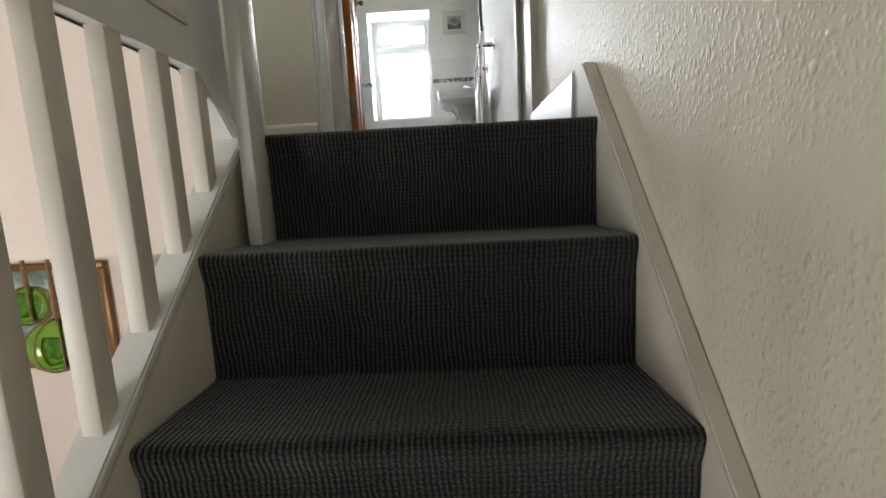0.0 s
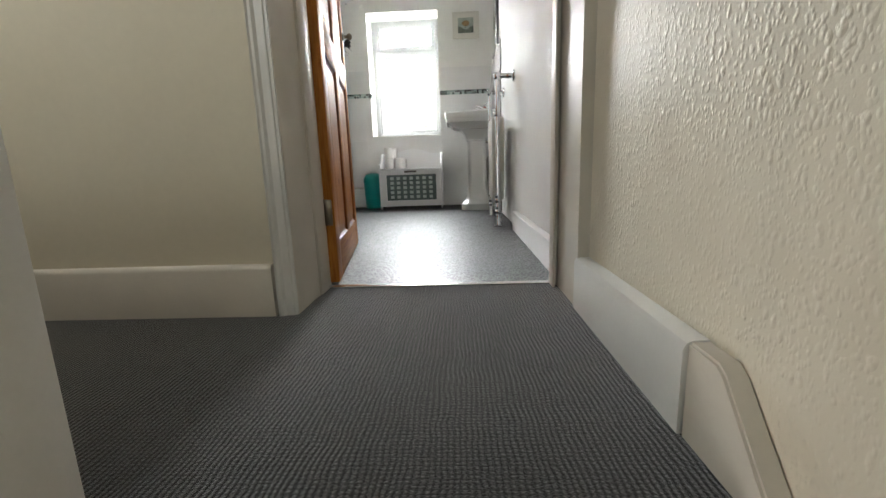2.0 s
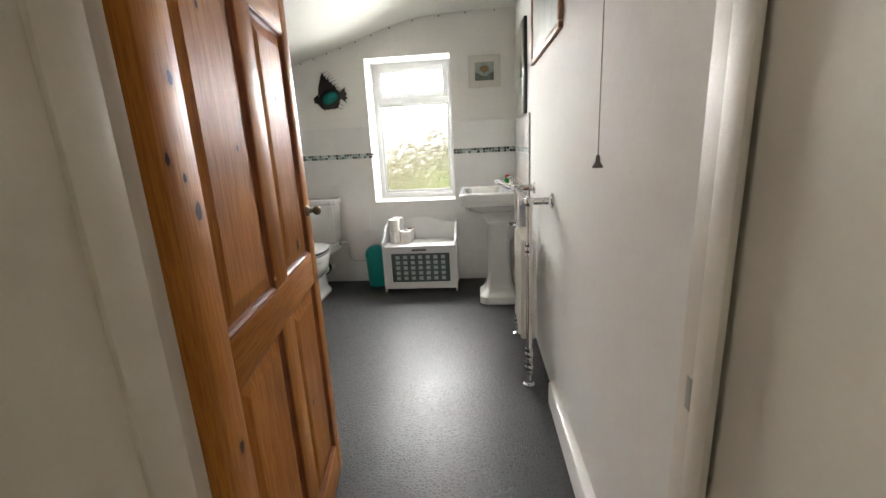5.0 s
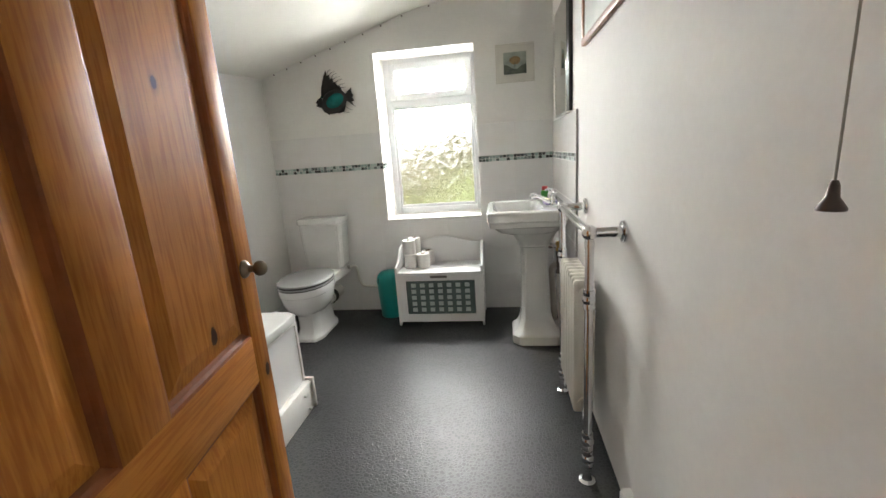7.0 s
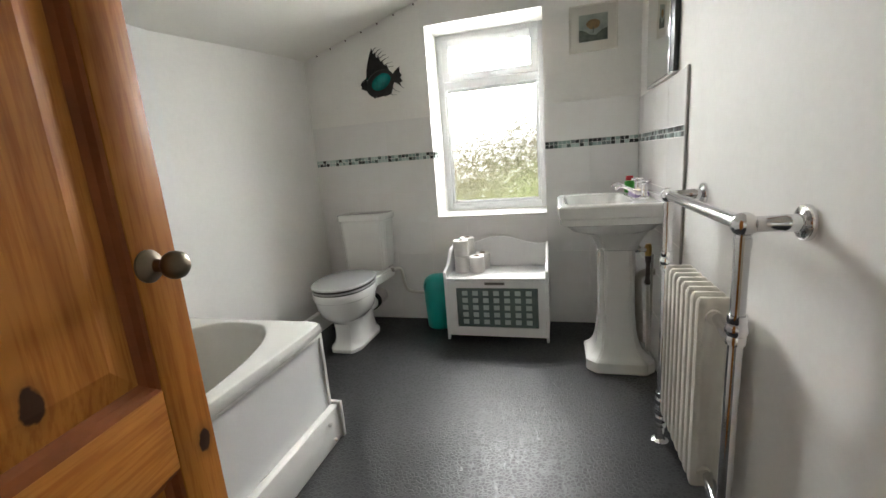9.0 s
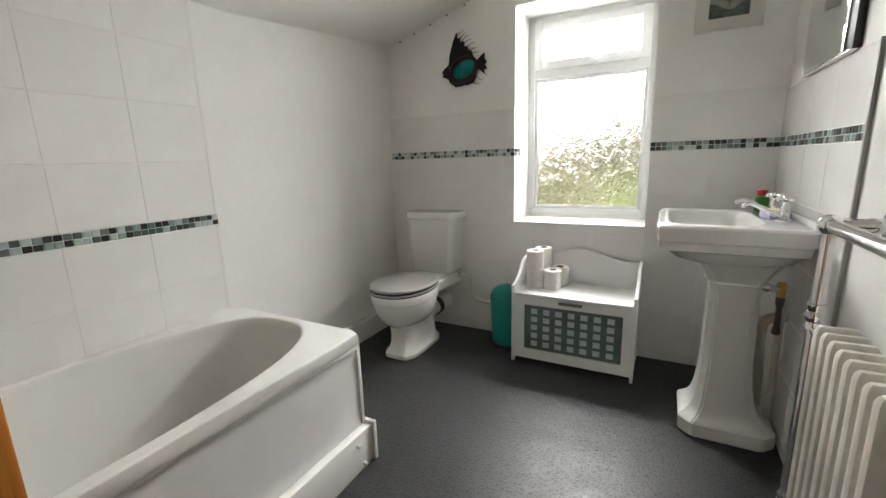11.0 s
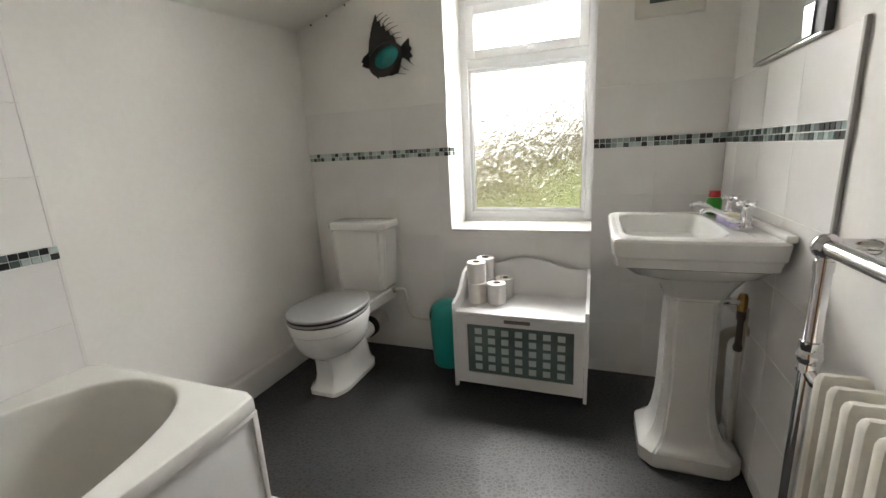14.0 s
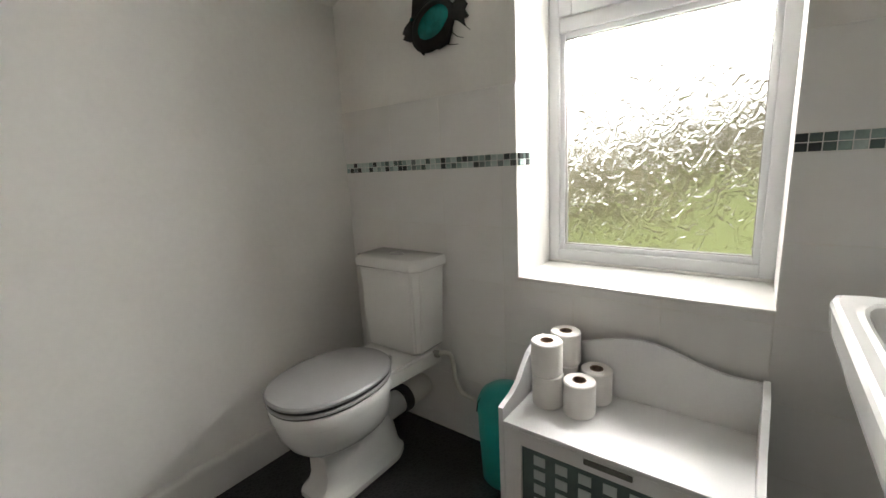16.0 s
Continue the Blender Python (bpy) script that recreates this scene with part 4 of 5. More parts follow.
# ---- laundry box ----
def laundry_box():
    x0, x1, y0, y1 = -0.443, 0.203, 6.862, 7.185
    cx = (x0 + x1) / 2
    ob = thing("laundry_box", (cx, y0, 0), "white wooden laundry box with curved back and squared glass front", "storage box")
    w, d = (x1 - x0) / 2, y1 - y0
    side = [(0.0, 0.0), (0.0, 0.452), (0.020, 0.458), (0.070, 0.468), (0.115, 0.490), (0.155, 0.530), (0.190, 0.558), (0.235, 0.570), (d, 0.572), (d, 0.0), (d - 0.035, 0.0), (d - 0.035, 0.045), (0.030, 0.045), (0.024, 0.0)]
    for s in (-1, 1):
        bm = bmesh.new()
        prism(bm, side, "X", s * w - (0.016 if s > 0 else 0), s * w + (0.016 if s < 0 else 0))
        part("side_panel", bm, "panelling", ob, smooth=20)
    k = 26
    top = []
    for i in range(k + 1):
        u = i / k
        top.append((-w + 0.017 + (2 * w - 0.034) * u, 0.566 + 0.055 * (0.5 - 0.5 * math.cos(2 * math.pi * min(1, max(0, (u - 0.08) / 0.84)))) ** 1.0))
    bm = bmesh.new()
    prism(bm, [(-w + 0.017, 0.05)] + top + [(w - 0.017, 0.05)], "Y", d - 0.014, d)
    part("back_panel", bm, "panelling", ob, smooth=30)
    part("top_board", boxes((-w + 0.017, w - 0.017, -0.004, d - 0.015, 0.398, 0.414), bevel=0.002), "panelling", ob)
    gx0, gx1, gz0, gz1 = -0.250, 0.262, 0.088, 0.350
    fl, fr, fb, ft = -w + 0.017, w - 0.017, 0.030, 0.394
    part("front_frame", boxes((fl, gx0, 0.001, 0.019, fb, ft), (gx1, fr, 0.001, 0.019, fb, ft), (gx0, gx1, 0.001, 0.019, fb, gz0), (gx0, gx1, 0.001, 0.019, gz1, ft)), "panelling", ob, smooth=0)
    # solid strip for the hand slot, its inner shade put into the dark colour
    part("handle_slot", boxes((-0.062, 0.062, -0.0035, 0.0, 0.371, 0.388), bevel=0.001), "slot", ob)
    pane = part("glass_panel", boxes((gx0 + 0.001, gx1 - 0.001, 0.008, 0.012, gz0 + 0.001, gz1 - 0.001)), "panel_glass", ob, "grey glass panel", smooth=0)
    px, pz, s = 0.0665, 0.0475, 0.0175
    for i in range(7):
        for j in range(5):
            x, z = (gx0 + gx1) / 2 + (i - 3) * px, (gz0 + gz1) / 2 + (j - 2) * pz
            part("square", boxes((x - s, x + s, 0.0055, 0.008, z - s * 0.86, z + s * 0.86)), "frost", pane, smooth=0)


laundry_box()


def toilet_roll(x, y, z, stack):
    ob = thing("toilet_roll", (x, y, z), "white toilet roll standing on the white laundry box" if not stack else "white toilet roll stacked on another roll", "toilet roll", "rolls on the laundry box")
    bm = bmesh.new()
    n = 28
    rings = [ring(0, 0, r, r, h, n) for r, h in ((0.021, 0.001), (0.045, 0.0), (0.0485, 0.004), (0.0485, 0.103), (0.045, 0.107), (0.021, 0.1065), (0.021, 0.001))]
    loft(bm, rings, False, False)
    part("paper", bm, "tissue", ob)
    bm = bmesh.new()
    rings = [ring(0, 0, r, r, h, n) for r, h in ((0.0205, 0.0), (0.0205, 0.1075), (0.0190, 0.1075), (0.0190, 0.0), (0.0205, 0.0))]
    loft(bm, rings, False, False)
    part("core", bm, "card", ob)
    return ob


DECK = 0.4142
for x, y, k in ((-0.352, 7.022, 0), (-0.355, 7.021, 1), (-0.335, 7.121, 0), (-0.332, 7.121, 1), (-0.252, 7.024, 0), (-0.231, 7.122, 0)):
    toilet_roll(x, y, DECK + 0.1078 * k, k)


# ---- basin ----
def basin():
    ob = thing("washbasin", (0.500, 6.670, 0), "white ceramic pedestal washbasin with two chrome taps", "washbasin")
    n = 64
    rx, ry = 0.237, 0.285
    top = 0.897

    def r(dx, dy, z, p, cx=0.0):
        return ring(cx, 0, rx - dx, ry - dy, z, n, p)
    bm = bmesh.new()
    outer = [r(0.105, 0.090, 0.745, 5, 0.02), r(0.055, 0.055, 0.765, 8, 0.012), r(0.030, 0.030, 0.795, 12, 0.005), r(0.014, 0.014, 0.802, 16), r(0.010, 0.010, 0.830, 18), r(0.004, 0.004, 0.838, 18), r(0.0, 0.0, 0.885, 20), r(0.003, 0.003, top - 0.004, 18), r(0.010, 0.010, top, 16)]
    inner = []
    for d, z, cx in ((0.0, 0.0, 0.0), (0.006, -0.003, 0.0), (0.012, -0.014, 0.0), (0.03, -0.07, 0.002), (0.07, -0.110, 0.01), (0.12, -0.122, 0.012)):
        inner.append(ring(-0.048 + cx, 0, 0.155 - d * 0.95, 0.238 - d, top + z, n, 6 if d < 0.05 else 3.5))
    step = [ring(-0.040, 0, 0.170, 0.252, top - 0.004, n, 8)]
    loft(bm, outer + step + inner)
    part("bowl", bm, "ceramic", ob, smooth=24)
    part("splash_ledge", boxes((0.208, 0.240, -ry + 0.006, ry - 0.006, top - 0.006, top + 0.018), bevel=0.008), "ceramic", ob)
    bm = bmesh.new()
    cx = 0.065
    def octagon(mx, hx, hy, z, c):
        return [(mx + u, v, z) for u, v in ((hx, -hy + c), (hx, hy - c), (hx - c, hy), (-hx + c, hy), (-hx, hy - c), (-hx, -hy + c), (-hx + c, -hy), (hx - c, -hy))]
    rows = ((0.0, 0.165, 0.150, 0.0, 0.045), (0.0, 0.168, 0.153, 0.006, 0.046), (0.0, 0.168, 0.153, 0.058, 0.046), (0.0, 0.163, 0.148, 0.066, 0.045), (0.0, 0.152, 0.138, 0.074, 0.042),
            (-0.003, 0.132, 0.122, 0.090, 0.037), (-0.006, 0.115, 0.109, 0.115, 0.032), (-0.009, 0.102, 0.100, 0.155, 0.028), (-0.011, 0.093, 0.094, 0.215, 0.026), (-0.012, 0.087, 0.090, 0.30, 0.025),
            (-0.014, 0.083, 0.090, 0.60, 0.024), (-0.014, 0.084, 0.092, 0.640, 0.024), (-0.014, 0.095, 0.104, 0.646, 0.026), (-0.014, 0.095, 0.104, 0.656, 0.026), (-0.014, 0.100, 0.112, 0.672, 0.026), (-0.015, 0.112, 0.128, 0.700, 0.028), (-0.018, 0.140, 0.165, 0.748, 0.034))
    loft(bm, [octagon(cx + m, hx, hy, z, c) for m, hx, hy, z, c in rows])
    bmesh.ops.bevel(bm, geom=[e for e in bm.edges if abs(e.verts[0].co.z - e.verts[1].co.z) > 1e-4], offset=0.006, segments=2, affect="EDGES")
    part("pedestal", bm, "ceramic", ob, smooth=24)
    bm = bmesh.new()
    lathe(bm, [(0.0, -0.002), (0.022, -0.002), (0.024, 0.003), (0.017, 0.004), (0.0, 0.002)], (-0.04, 0, top - 0.1225), "Z", 18)
    part("waste", bm, "chrome", ob)
    bm = bmesh.new()
    lathe(bm, [(0.0, 0.0), (0.010, 0.0), (0.012, -0.004), (0.0, -0.006)], (0.100, 0.0, top - 0.045), "X", 14)
    part("overflow", bm, "chrome", ob)
    for y in (-0.085, 0.085):
        tap = bmesh.new()
        lathe(tap, [(0.0, 0.0), (0.024, 0.0), (0.025, 0.006), (0.017, 0.012), (0.014, 0.03), (0.017, 0.040), (0.013, 0.052), (0.010, 0.066), (0.013, 0.072), (0.0, 0.074)], (0.165, y, top), "Z", 18)
        tube(tap, curve([(0.155, y, top + 0.022), (0.128, y, top + 0.030), (0.094, y, top + 0.050), (0.066, y, top + 0.062), (0.047, y, top + 0.058), (0.041, y, top + 0.047)]), [0.010] * 8 + [0.008] * 14 + [0.0075] * 9)
        body = part("tap", tap, "chrome", ob, "chrome pillar tap")
        head = bmesh.new()
        for a in range(2):
            c, s = math.cos(a * math.pi / 2 + 0.4), math.sin(a * math.pi / 2 + 0.4)
            tube(head, [(0.165 - 0.027 * c, y - 0.027 * s, top + 0.081), (0.165 + 0.027 * c, y + 0.027 * s, top + 0.081)], 0.0048, 8)
            for q in (-1, 1):
                sphere(head, (0.165 + q * 0.028 * c, y + q * 0.028 * s, top + 0.081), 0.0075, 1, 10)
        sphere(head, (0.165, y, top + 0.083), 0.012, 0.8, 12)
        part("tap_head", head, "chrome", body, "chrome cross head")
    chain = bmesh.new()
    for p in curve([(0.10, -0.03, top + 0.003), (0.12, -0.10, top + 0.002), (0.14, -0.16, top + 0.004), (0.15, -0.235, top + 0.004)], 8):
        sphere(chain, p, 0.0022, 1, 6)
    part("plug_chain", chain, "chrome", ob)


basin()
bottle = thing("soap_bottle", (0.650, 6.912, 0.8972), "small green bottle with a red cap on the basin edge", "bottle")
bm = bmesh.new()
lathe(bm, [(0.0, 0.0), (0.025, 0.0), (0.027, 0.004), (0.027, 0.054), (0.021, 0.064), (0.0, 0.065)], (0, 0, 0), "Z", 20)
part("body", bm, "green", bottle)
bm = bmesh.new()
lathe(bm, [(0.0, 0.0652), (0.020, 0.0652), (0.021, 0.068), (0.019, 0.090), (0.0, 0.092)], (0, 0, 0), "Z", 20)
part("cap", bm, "red", bottle)

packet = thing("soap_packet", (0.655, 6.668, 0.8975), "opened lilac soap packet and pale soap lying between the taps", "soap", rz=8)
part("wrapper", boxes((-0.034, 0.034, -0.050, 0.050, 0.0, 0.026), bevel=0.003), "lilac", packet)
part("soap_bar", boxes((-0.026, 0.026, -0.040, 0.044, 0.0262, 0.034), bevel=0.003), "soap", packet)

pipes = thing("basin_pipes", (0.0, 0.0, 0.0), "tarnished brass valve and grey and white pipes behind the basin", "pipe")
bm = bmesh.new()
tube(bm, curve([(0.692, 6.750, 0.0), (0.684, 6.735, 0.12), (0.674, 6.710, 0.30), (0.664, 6.690, 0.43), (0.670, 6.685, 0.480), (0.700, 6.685, 0.502), (0.745, 6.690, 0.505)]), 0.0195, 14)
part("waste_pipe", bm, "beigepipe", pipes)
bm = bmesh.new()
tube(bm, [(0.712, 6.655, 0.0), (0.700, 6.632, 0.455)], 0.0105, 12)
part("supply_tube", bm, "whitepipe", pipes)
bm = bmesh.new()
tube(bm, [(0.728, 6.69, 0.0), (0.726, 6.67, 0.60)], 0.0075, 10)
part("supply_tube", bm, "whitepipe", pipes)
bm = bmesh.new()
lathe(bm, [(0.0, 0.452), (0.013, 0.452), (0.016, 0.465), (0.011, 0.480), (0.010, 0.560), (0.015, 0.575), (0.015, 0.600), (0.0, 0.602)], (0.699, 6.632, 0), "Z", 12)
part("isolating_valve", bm, "darkpull", pipes)
bm = bmesh.new()
lathe(bm, [(0.0, 0.602), (0.014, 0.602), (0.016, 0.612), (0.016, 0.650), (0.012, 0.662), (0.0, 0.664)], (0.699, 6.632, 0), "Z", 8)
part("brass_nut", bm, "brass", pipes)
bm = bmesh.new()
tube(bm, [(0.690, 6.632, 0.632), (0.665, 6.634, 0.634), (0.660, 6.634, 0.634), (0.625, 6.640, 0.636), (0.600, 6.642, 0.636)], [0.013, 0.013, 0.018, 0.018, 0.015], 12)
part("elbow", bm, "steel", pipes)

# ---- radiator ----
radiator = thing("radiator", (0.660, 5.757, 0), "cream column radiator inside a chrome towel rail by the wall", "radiator")
for k in range(8):
    y = -0.162 + k * 0.0475
    bm = bmesh.new()
    def fin(z, k):
        half = [(0.046, 0.004), (0.044, 0.012), (0.034, 0.0155), (0.020, 0.0145), (0.010, 0.0095), (-0.012, 0.0095), (-0.022, 0.0145), (-0.036, 0.0155), (-0.046, 0.012), (-0.048, 0.004)]
        return [(u * 0.90 * (1 - 0.18 * k), y + v * (1 - 0.55 * k), z) for u, v in half] + [(u * 0.90 * (1 - 0.18 * k), y - v * (1 - 0.55 * k), z) for u, v in reversed(half)]
    loft(bm, [fin(0.165, 1), fin(0.171, 0.4), fin(0.183, 0), fin(0.722, 0), fin(0.734, 0.4), fin(0.740, 1)])
    part("column", bm, "radiator", radiator)
for z in (0.690, 0.215):
    bm = bmesh.new()
    tube(bm, [(-0.006, -0.185, z), (-0.006, 0.190, z)], 0.020, 14)
    part("connector", bm, "radiator", radiator)

rail = thing("towel_rail", (0.638, 5.706, 0), "polished chrome towel rail with ball joints fixed to the wall", "towel rail")
RY, RZ, WX = 0.309, 0.968, EAST - 0.638
for s in (-1, 1):
    bm = bmesh.new()
    lathe(bm, [(0.0, 0.0), (0.030, 0.0), (0.031, 0.004), (0.019, 0.010), (0.0150, 0.02), (0.0150, RZ), (0.0, RZ)], (0, s * RY, 0), "Z", 20)
    part("upright", bm, "chrome", rail)
    bm = bmesh.new()
    sphere(bm, (0, s * RY, RZ), 0.026, 1, 20)
    lathe(bm, [(0.0, -0.05), (0.017, -0.05), (0.017, -0.028), (0.0, -0.026)], (0, s * RY, RZ), "Z", 16)
    part("ball_joint", bm, "chrome", rail)
    for z in (0.735, 0.175, 0.10):
        bm = bmesh.new()
        sphere(bm, (0, s * RY, z), 0.0235, 1, 18)
        lathe(bm, [(0.0, -0.034), (0.020, -0.034), (0.020, -0.020), (0.018, -0.016), (0.018, 0.016), (0.020, 0.020), (0.020, 0.034), (0.0, 0.034)], (0, s * RY, z), "Z", 16)
        part("ball_joint", bm, "chrome", rail)
    bm = bmesh.new()
    lathe(bm, [(0.0, 0.0), (0.0165, 0.0), (0.0165, WX - 0.045), (0.018, WX - 0.043), (0.018, WX - 0.014), (0.021, WX - 0.012), (0.0355, WX - 0.0105), (0.037, WX - 0.008), (0.037, WX - 0.0005), (0.0, WX - 0.0005)], (0, s * RY, RZ), "X", 24)
    part("wall_bracket", bm, "chrome", rail)
    for z in (0.690, 0.215):
        bm = bmesh.new()
        near = -0.126 if s < 0 else 0.238
        tube(bm, [(0.0, s * RY, z + 0.02 * (z > 0.5)), (0.010, s * RY * 0.65 + near * 0.35, z), (0.025, near, z)], [0.014, 0.017, 0.014], 14)
        part("branch", bm, "chrome", rail)
bm = bmesh.new()
tube(bm, [(0, -RY, RZ), (0, RY, RZ)], 0.0165, 18)
part("cross_rail", bm, "chrome", rail)

# ---- mirror cabinet and pictures ----
mirror = thing("mirror_cabinet", (EAST, 6.645, 1.43), "shallow mirror cabinet with a black edge above the basin", "mirror")
part("body", boxes((-0.022, -0.001, -0.245, 0.245, 0.0, 0.60), bevel=0.003), "black", mirror)
part("mirror_door", boxes((-0.028, -0.0225, -0.190, 0.247, 0.003, 0.597), bevel=0.001), "mirror", mirror, "mirror glass")
part("bottom_edge", boxes((-0.028, -0.002, -0.243, 0.243, -0.006, -0.0005), bevel=0.001), "steel", mirror)

picture("picture_frame", "large red wood framed pale picture on the white wall", (EAST, 6.06, 1.67), -90, 0.83, 0.62, 0.030, 0.022, "redwood", 0.0, "print")
tree = picture("picture_frame", "small white framed print of an autumn tree", (0.350, NORTH, 1.709), 0, 0.272, 0.258, 0.010, 0.014, "mount", 0.046, "treesky")
bm = bmesh.new()
prism(bm, [(0.057, 0.057), (0.215, 0.057), (0.215, 0.122), (0.185, 0.113), (0.152, 0.088), (0.120, 0.092), (0.085, 0.116), (0.057, 0.122)], "Y", -0.0105, -0.0092)
part("print_hills", bm, "treeprint", tree, smooth=0)
bm = bmesh.new()
rng = random.Random(5)
prism(bm, [(0.136 + (0.036 + 0.004 * rng.random()) * math.cos(a), 0.148 + (0.025 + 0.004 * rng.random()) * math.sin(a)) for a in [2 * math.pi * i / 22 for i in range(22)]], "Y", -0.0112, -0.0094)
part("print_crown", bm, "treecrown", tree, smooth=0)
part("print_trunk", boxes((0.1335, 0.1385, -0.0116, -0.0107, 0.100, 0.132)), "treeprint", tree, smooth=0)


def fish():
    ob = thing("fish_ornament", (-0.880, NORTH, 1.700), "black and teal metal fish hanging on the wall", "wall ornament")
    bm = bmesh.new()
    prof = []
    for i in range(28):
        a = 2 * math.pi * i / 28
        prof.append((0.105 * math.cos(a), 0.086 * math.sin(a) - 0.010 + 0.020 * math.cos(a)))
    rows = []
    for k, y in ((1.0, -0.010), (0.96, -0.020), (0.75, -0.031), (0.4, -0.037), (0.08, -0.038)):
        rows.append([(u * k, y, v * k) for u, v in prof])
    loft(bm, rows)
    part("fish_body", bm, "fishblack", ob)
    bm = bmesh.new()
    rows = []
    for k, y in ((1.0, -0.022), (0.9, -0.032), (0.6, -0.040), (0.1, -0.043)):
        rows.append([(0.010 + 0.080 * k * math.cos(a), y, -0.006 + 0.060 * k * math.sin(a) + 0.018 * k * math.cos(a)) for a in [2 * math.pi * i / 28 for i in range(28)]])
    loft(bm, rows)
    part("flank", bm, "fishteal", ob, "teal enamel flank")
    bm = bmesh.new()
    prism(bm, [(-0.095, 0.02), (-0.085, 0.09), (-0.058, 0.17), (-0.035, 0.215), (-0.028, 0.175), (-0.015, 0.185), (-0.008, 0.150), (0.010, 0.160), (0.018, 0.125), (0.034, 0.130), (0.045, 0.098), (0.062, 0.100), (0.075, 0.065), (0.04, 0.04)], "Y", -0.020, -0.014)
    part("top_fin", bm, "fishblack", ob)
    bm = bmesh.new()
    prism(bm, [(0.085, 0.02), (0.115, 0.055), (0.150, 0.078), (0.148, 0.045), (0.162, 0.025), (0.150, 0.010), (0.165, -0.015), (0.145, -0.020), (0.150, -0.045), (0.120, -0.020), (0.090, -0.01)], "Y", -0.020, -0.014)
    part("tail_fin", bm, "fishblack", ob)
    bm = bmesh.new()
    prism(bm, [(-0.075, -0.045), (-0.060, -0.090), (-0.045, -0.105), (-0.040, -0.088), (-0.020, -0.080), (0.03, -0.098), (0.075, -0.085), (0.095, -0.04), (0.02, -0.02)], "Y", -0.019, -0.013)
    part("lower_fin", bm, "fishblack", ob)
    bm = bmesh.new()
    prism(bm, [(-0.095, 0.03), (-0.125, 0.012), (-0.140, -0.010), (-0.128, -0.018), (-0.138, -0.032), (-0.110, -0.045), (-0.08, -0.05)], "Y", -0.024, -0.012)
    part("snout", bm, "fishblack", ob)
    for x, z, dx, dz in ((-0.035, 0.19, 0.045, 0.03), (-0.02, 0.17, 0.055, 0.035), (0.0, 0.16, 0.05, 0.03), (0.012, 0.145, 0.055, 0.02), (0.03, 0.125, 0.06, 0.02), (0.045, 0.10, 0.06, 0.012), (0.06, 0.085, 0.05, 0.0), (0.09, -0.05, 0.05, -0.03), (0.06, -0.085, 0.06, -0.012), (0.14, -0.02, 0.03, -0.04)):
        bm = bmesh.new()
        tube(bm, [(x, -0.017, z), (x + dx * 0.5, -0.019, z + dz * 0.7), (x + dx, -0.017, z + dz)], [0.0022, 0.0016, 0.0008], 6)
        part("spine", bm, "fishblack", ob)
    bm = bmesh.new()
    sphere(bm, (-0.085, -0.030, 0.028), 0.007, 1, 10)
    part("eye", bm, "fishteal", ob)


fish()

cord = thing("pull_cord", (0.690, 4.475, 1.175), "thin light-pull cord with a brown bell end hanging near the door", "light pull")
bm = bmesh.new()
tube(bm, [(0, 0, 0.030), (0, 0, CEIL - 1.175 - 0.01)], 0.0014, 6)
part("cord", bm, "cord", cord)
bm = bmesh.new()
lathe(bm, [(0.0, 0.0), (0.013, 0.0), (0.013, 0.003), (0.006, 0.014), (0.005, 0.026), (0.003, 0.031), (0.0, 0.031)], (0, 0, 0), "Z", 16)
part("bell", bm, "darkpull", cord)


# ---- screws in the ceiling's edge ----
def nail_heads():
    bm = bmesh.new()
    for x, z in ((-1.33, 1.930), (-1.22, 1.962), (-1.10, 1.998), (-0.98, 2.033), (-0.86, 2.068), (-0.74, 2.103), (-0.60, 2.143), (-0.46, 2.185), (-0.30, 2.232), (-0.10, 2.275), (0.12, 2.295), (0.34, 2.304), (0.58, 2.307)):
        sphere(bm, (x, NORTH - 0.012, z - 0.008), 0.006, 1, 8)
    return bm


fixed(part("ceiling_nails", nail_heads(), "darkpull"))

# ---- tiles and mosaic ----
TILE_W, TILE_H, GAP, TH = 0.268, 0.2205, 0.0014, 0.008
shared = {}


def slab(w, h, t, axis, mat):
    key = (round(w, 4), round(h, 4), t, axis, mat)
    if key not in shared:
        bm = bmesh.new()
        b = min(0.0015, t * 0.3)
        lo, hi = (0, 0), (w, h)
        pts = lambda i, d: [(i, d, i), (w - i, d, i), (w - i, d, h - i), (i, d, h - i)]
        rows = [[bm.verts.new(p) for p in pts(0, 0)], [bm.verts.new(p) for p in pts(0, -t + b)], [bm.verts.new(p) for p in pts(b, -t)]]
        for u, v in zip(rows, rows[1:]):
            for k in range(4):
                bm.faces.new((u[k], u[(k + 1) % 4], v[(k + 1) % 4], v[k]))
        bm.faces.new(rows[-1])
        bmesh.ops.recalc_face_normals(bm, faces=bm.faces)
        me = bpy.data.meshes.new("tile")
        bm.to_mesh(me)
        bm.free()
        me.materials.append(M[mat])
        shared[key] = me
    return shared[key]


def lay(name, parent, origin, rz, u, z, w, h, mat, t=TH):
    """A tile on a wall whose own x runs along u from the origin and which faces its own -y."""
    if w < 0.006 or h < 0.006:
        return
    ob = new(name, slab(w, h, t, "Y", mat))
    ob.parent = parent
    ob.matrix_basis = pose(*origin, 0, 0, rz) @ pose(u, 0, z)


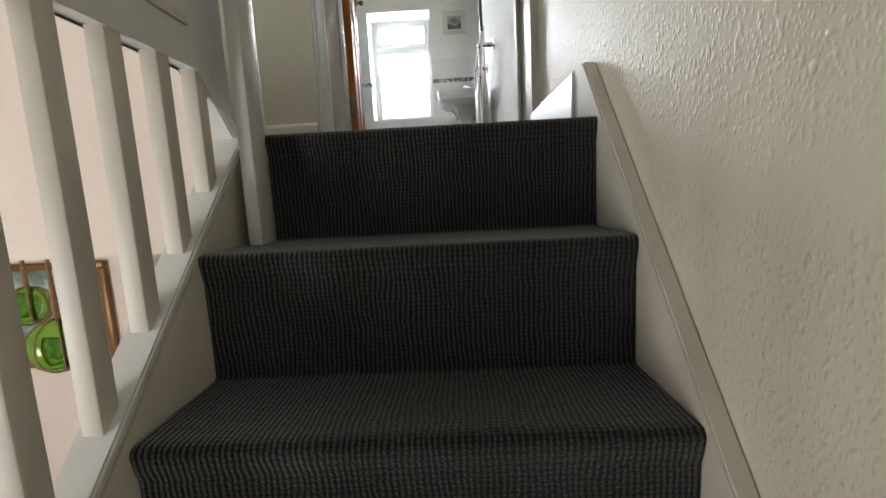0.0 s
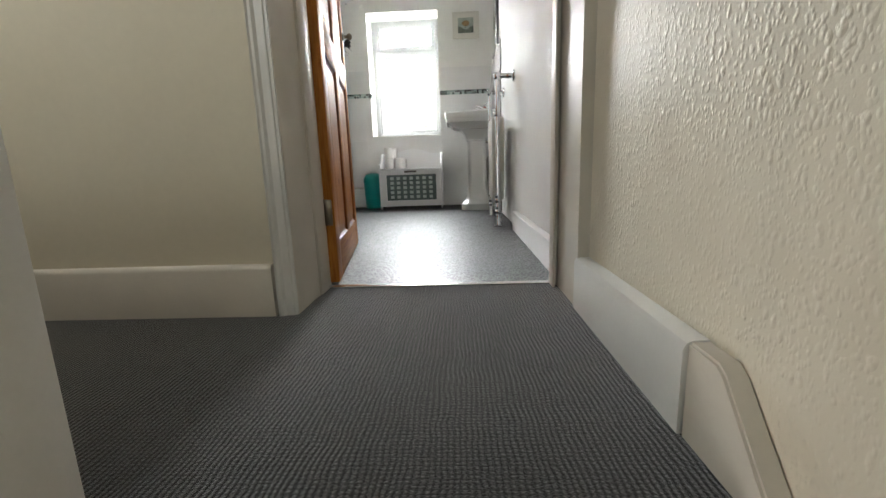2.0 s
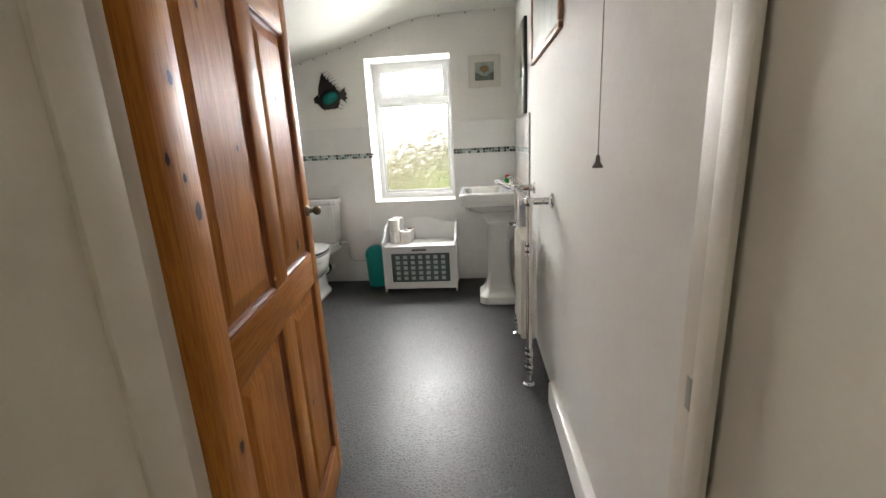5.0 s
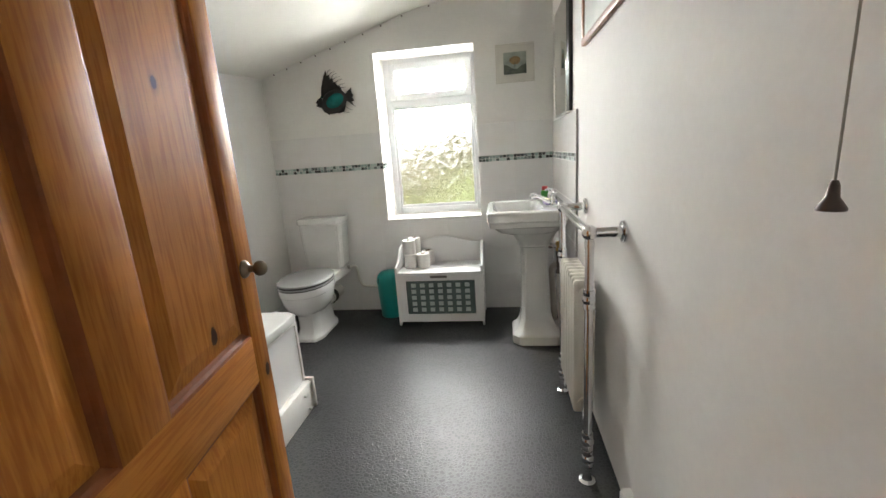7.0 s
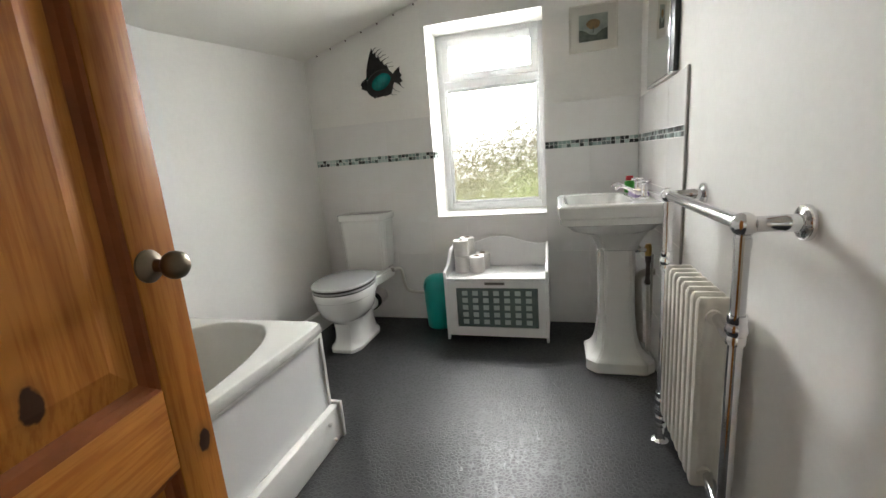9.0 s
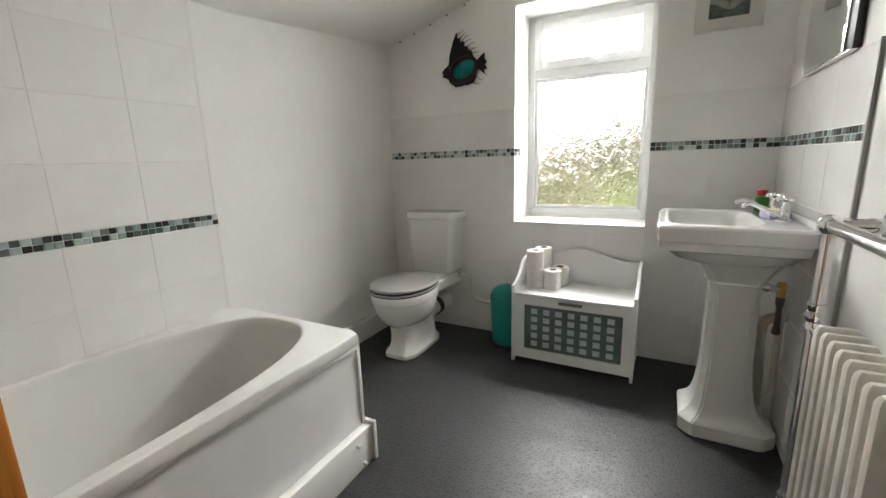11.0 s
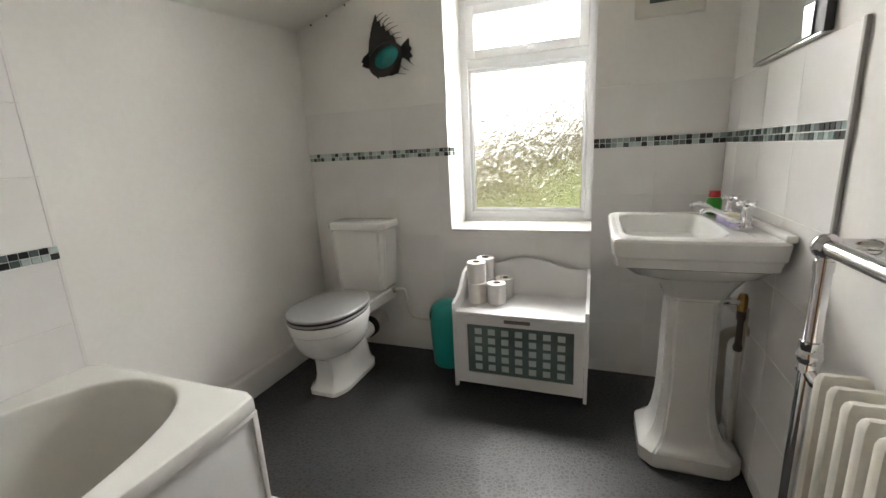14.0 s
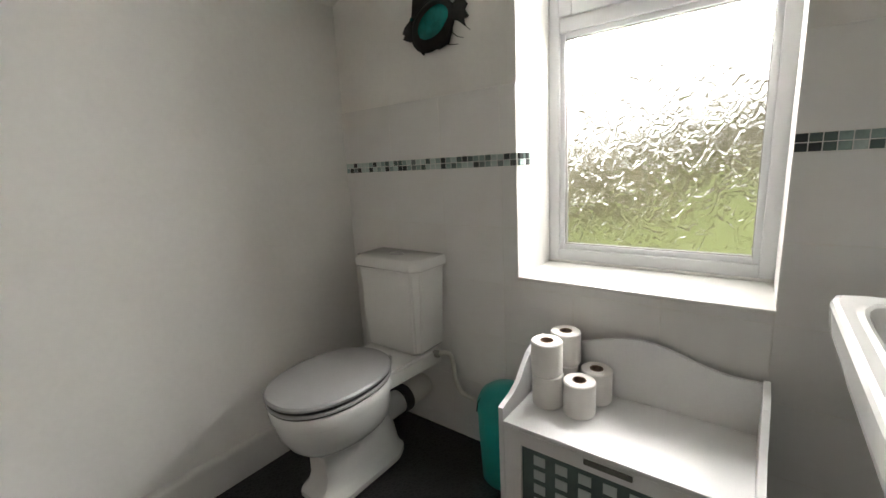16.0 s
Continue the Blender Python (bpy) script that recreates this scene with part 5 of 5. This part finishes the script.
def field(parent, origin, rz, length, us, zs, holes=()):
    """Rows and columns of tiles, cut round rectangular holes (u0, u1, z0, z1)."""
    for a, b in zip(us, us[1:]):
        for c, d in zip(zs, zs[1:]):
            pieces = [(a, b, c, d)]
            for h0, h1, k0, k1 in holes:
                cut = []
                for p0, p1, q0, q1 in pieces:
                    if p1 <= h0 or p0 >= h1 or q1 <= k0 or q0 >= k1:
                        cut.append((p0, p1, q0, q1))
                        continue
                    if p0 < h0:
                        cut.append((p0, h0, q0, q1))
                    if p1 > h1:
                        cut.append((h1, p1, q0, q1))
                    m0, m1 = max(p0, h0), min(p1, h1)
                    if q0 < k0:
                        cut.append((m0, m1, q0, k0))
                    if q1 > k1:
                        cut.append((m0, m1, k1, q1))
                pieces = cut
            for p0, p1, q0, q1 in pieces:
                lay("tile", parent, origin, rz, p0 + GAP / 2, q0, p1 - p0 - GAP, q1 - q0 - GAP, "tile")


def strip(parent, origin, rz, u0, u1, z):
    n = max(1, round((u1 - u0) / 0.0255))
    p = (u1 - u0) / n
    for i in range(n):
        for j in (0, 1):
            lay("tessera", parent, origin, rz, u0 + i * p + 0.001, z + j * 0.0225 + 0.001, p - 0.002, 0.0205, "mosaic", 0.0088)


def cuts(lo, hi, start, step):
    k = math.floor((lo - start) / step) + 1
    out = [lo]
    while start + k * step < hi - 0.01:
        if start + k * step > lo + 0.01:
            out.append(start + k * step)
        k += 1
    return out + [hi]


Z1 = 1.166
rows_low = [max(0.0, Z1 - TILE_H * k) for k in range(6, -1, -1)]
rows_low = [z for i, z in enumerate(rows_low) if i == 0 or z > rows_low[i - 1]]
GR = 0.0074
fixed(part("grout", boxes((WEST, WIN_L, NORTH - GR, NORTH - 0.0002, 0, Z1 + 0.272), (WIN_R, EAST - 0.007, NORTH - GR, NORTH - 0.0002, 0, Z1 + 0.272), (WIN_L, WIN_R, NORTH - GR, NORTH - 0.0002, 0, WIN_B - 0.0142)), "grout", smooth=0))
fixed(part("grout", boxes((EAST - GR, EAST - 0.0002, 6.253, NORTH - GR, 0, Z1 + 0.252)), "grout", smooth=0))
fixed(part("grout", boxes((WEST + 0.0002, WEST + 0.0064, BY0, 5.8385, 0.500, 1.9)), "grout", smooth=0))
ORIGIN_N = (WEST, NORTH, 0)
hole = [(WIN_L - WEST, WIN_R - WEST, WIN_B - 0.014, WIN_T)]
nu = cuts(0.0, EAST - TH - WEST, WIN_R - WEST, TILE_W)
field(north, ORIGIN_N, 0, 2.2, nu, rows_low, hole)
field(north, ORIGIN_N, 0, 2.2, nu, [Z1 + 0.046, Z1 + 0.046 + 0.230], hole)
strip(north, ORIGIN_N, 0, 0.0, WIN_L - WEST, Z1)
strip(north, ORIGIN_N, 0, WIN_R - WEST, EAST - TH - WEST, Z1)
strip(north, (WIN_L, NORTH, 0), 90, 0.0, 0.10, Z1)
ORIGIN_E = (EAST, NORTH, 0)
eu = cuts(0.0, NORTH - 6.252, NORTH - 6.52, TILE_W)
field(east, ORIGIN_E, -90, 0.9, eu, rows_low)
field(east, ORIGIN_E, -90, 0.9, eu, [Z1 + 0.046, Z1 + 0.046 + 0.210])
strip(east, ORIGIN_E, -90, TH, NORTH - 6.252, Z1)
fixed(part("tile_edge", boxes((EAST - 0.011, EAST - 0.0005, 6.239, 6.2515, 0.0, Z1 + 0.258), bevel=0.002), "greypipe"))
ORIGIN_W = (WEST, BY0, 0)
wu = cuts(0.0, 5.840 - BY0, 5.560 - BY0, TILE_W)
field(west, ORIGIN_W, 90, 1.8, wu, [0.500, 0.684, 0.905])
field(west, ORIGIN_W, 90, 1.8, wu, [0.951 + TILE_H * k for k in range(5)])
strip(west, ORIGIN_W, 90, 0.0, 5.840 - BY0, 0.905)
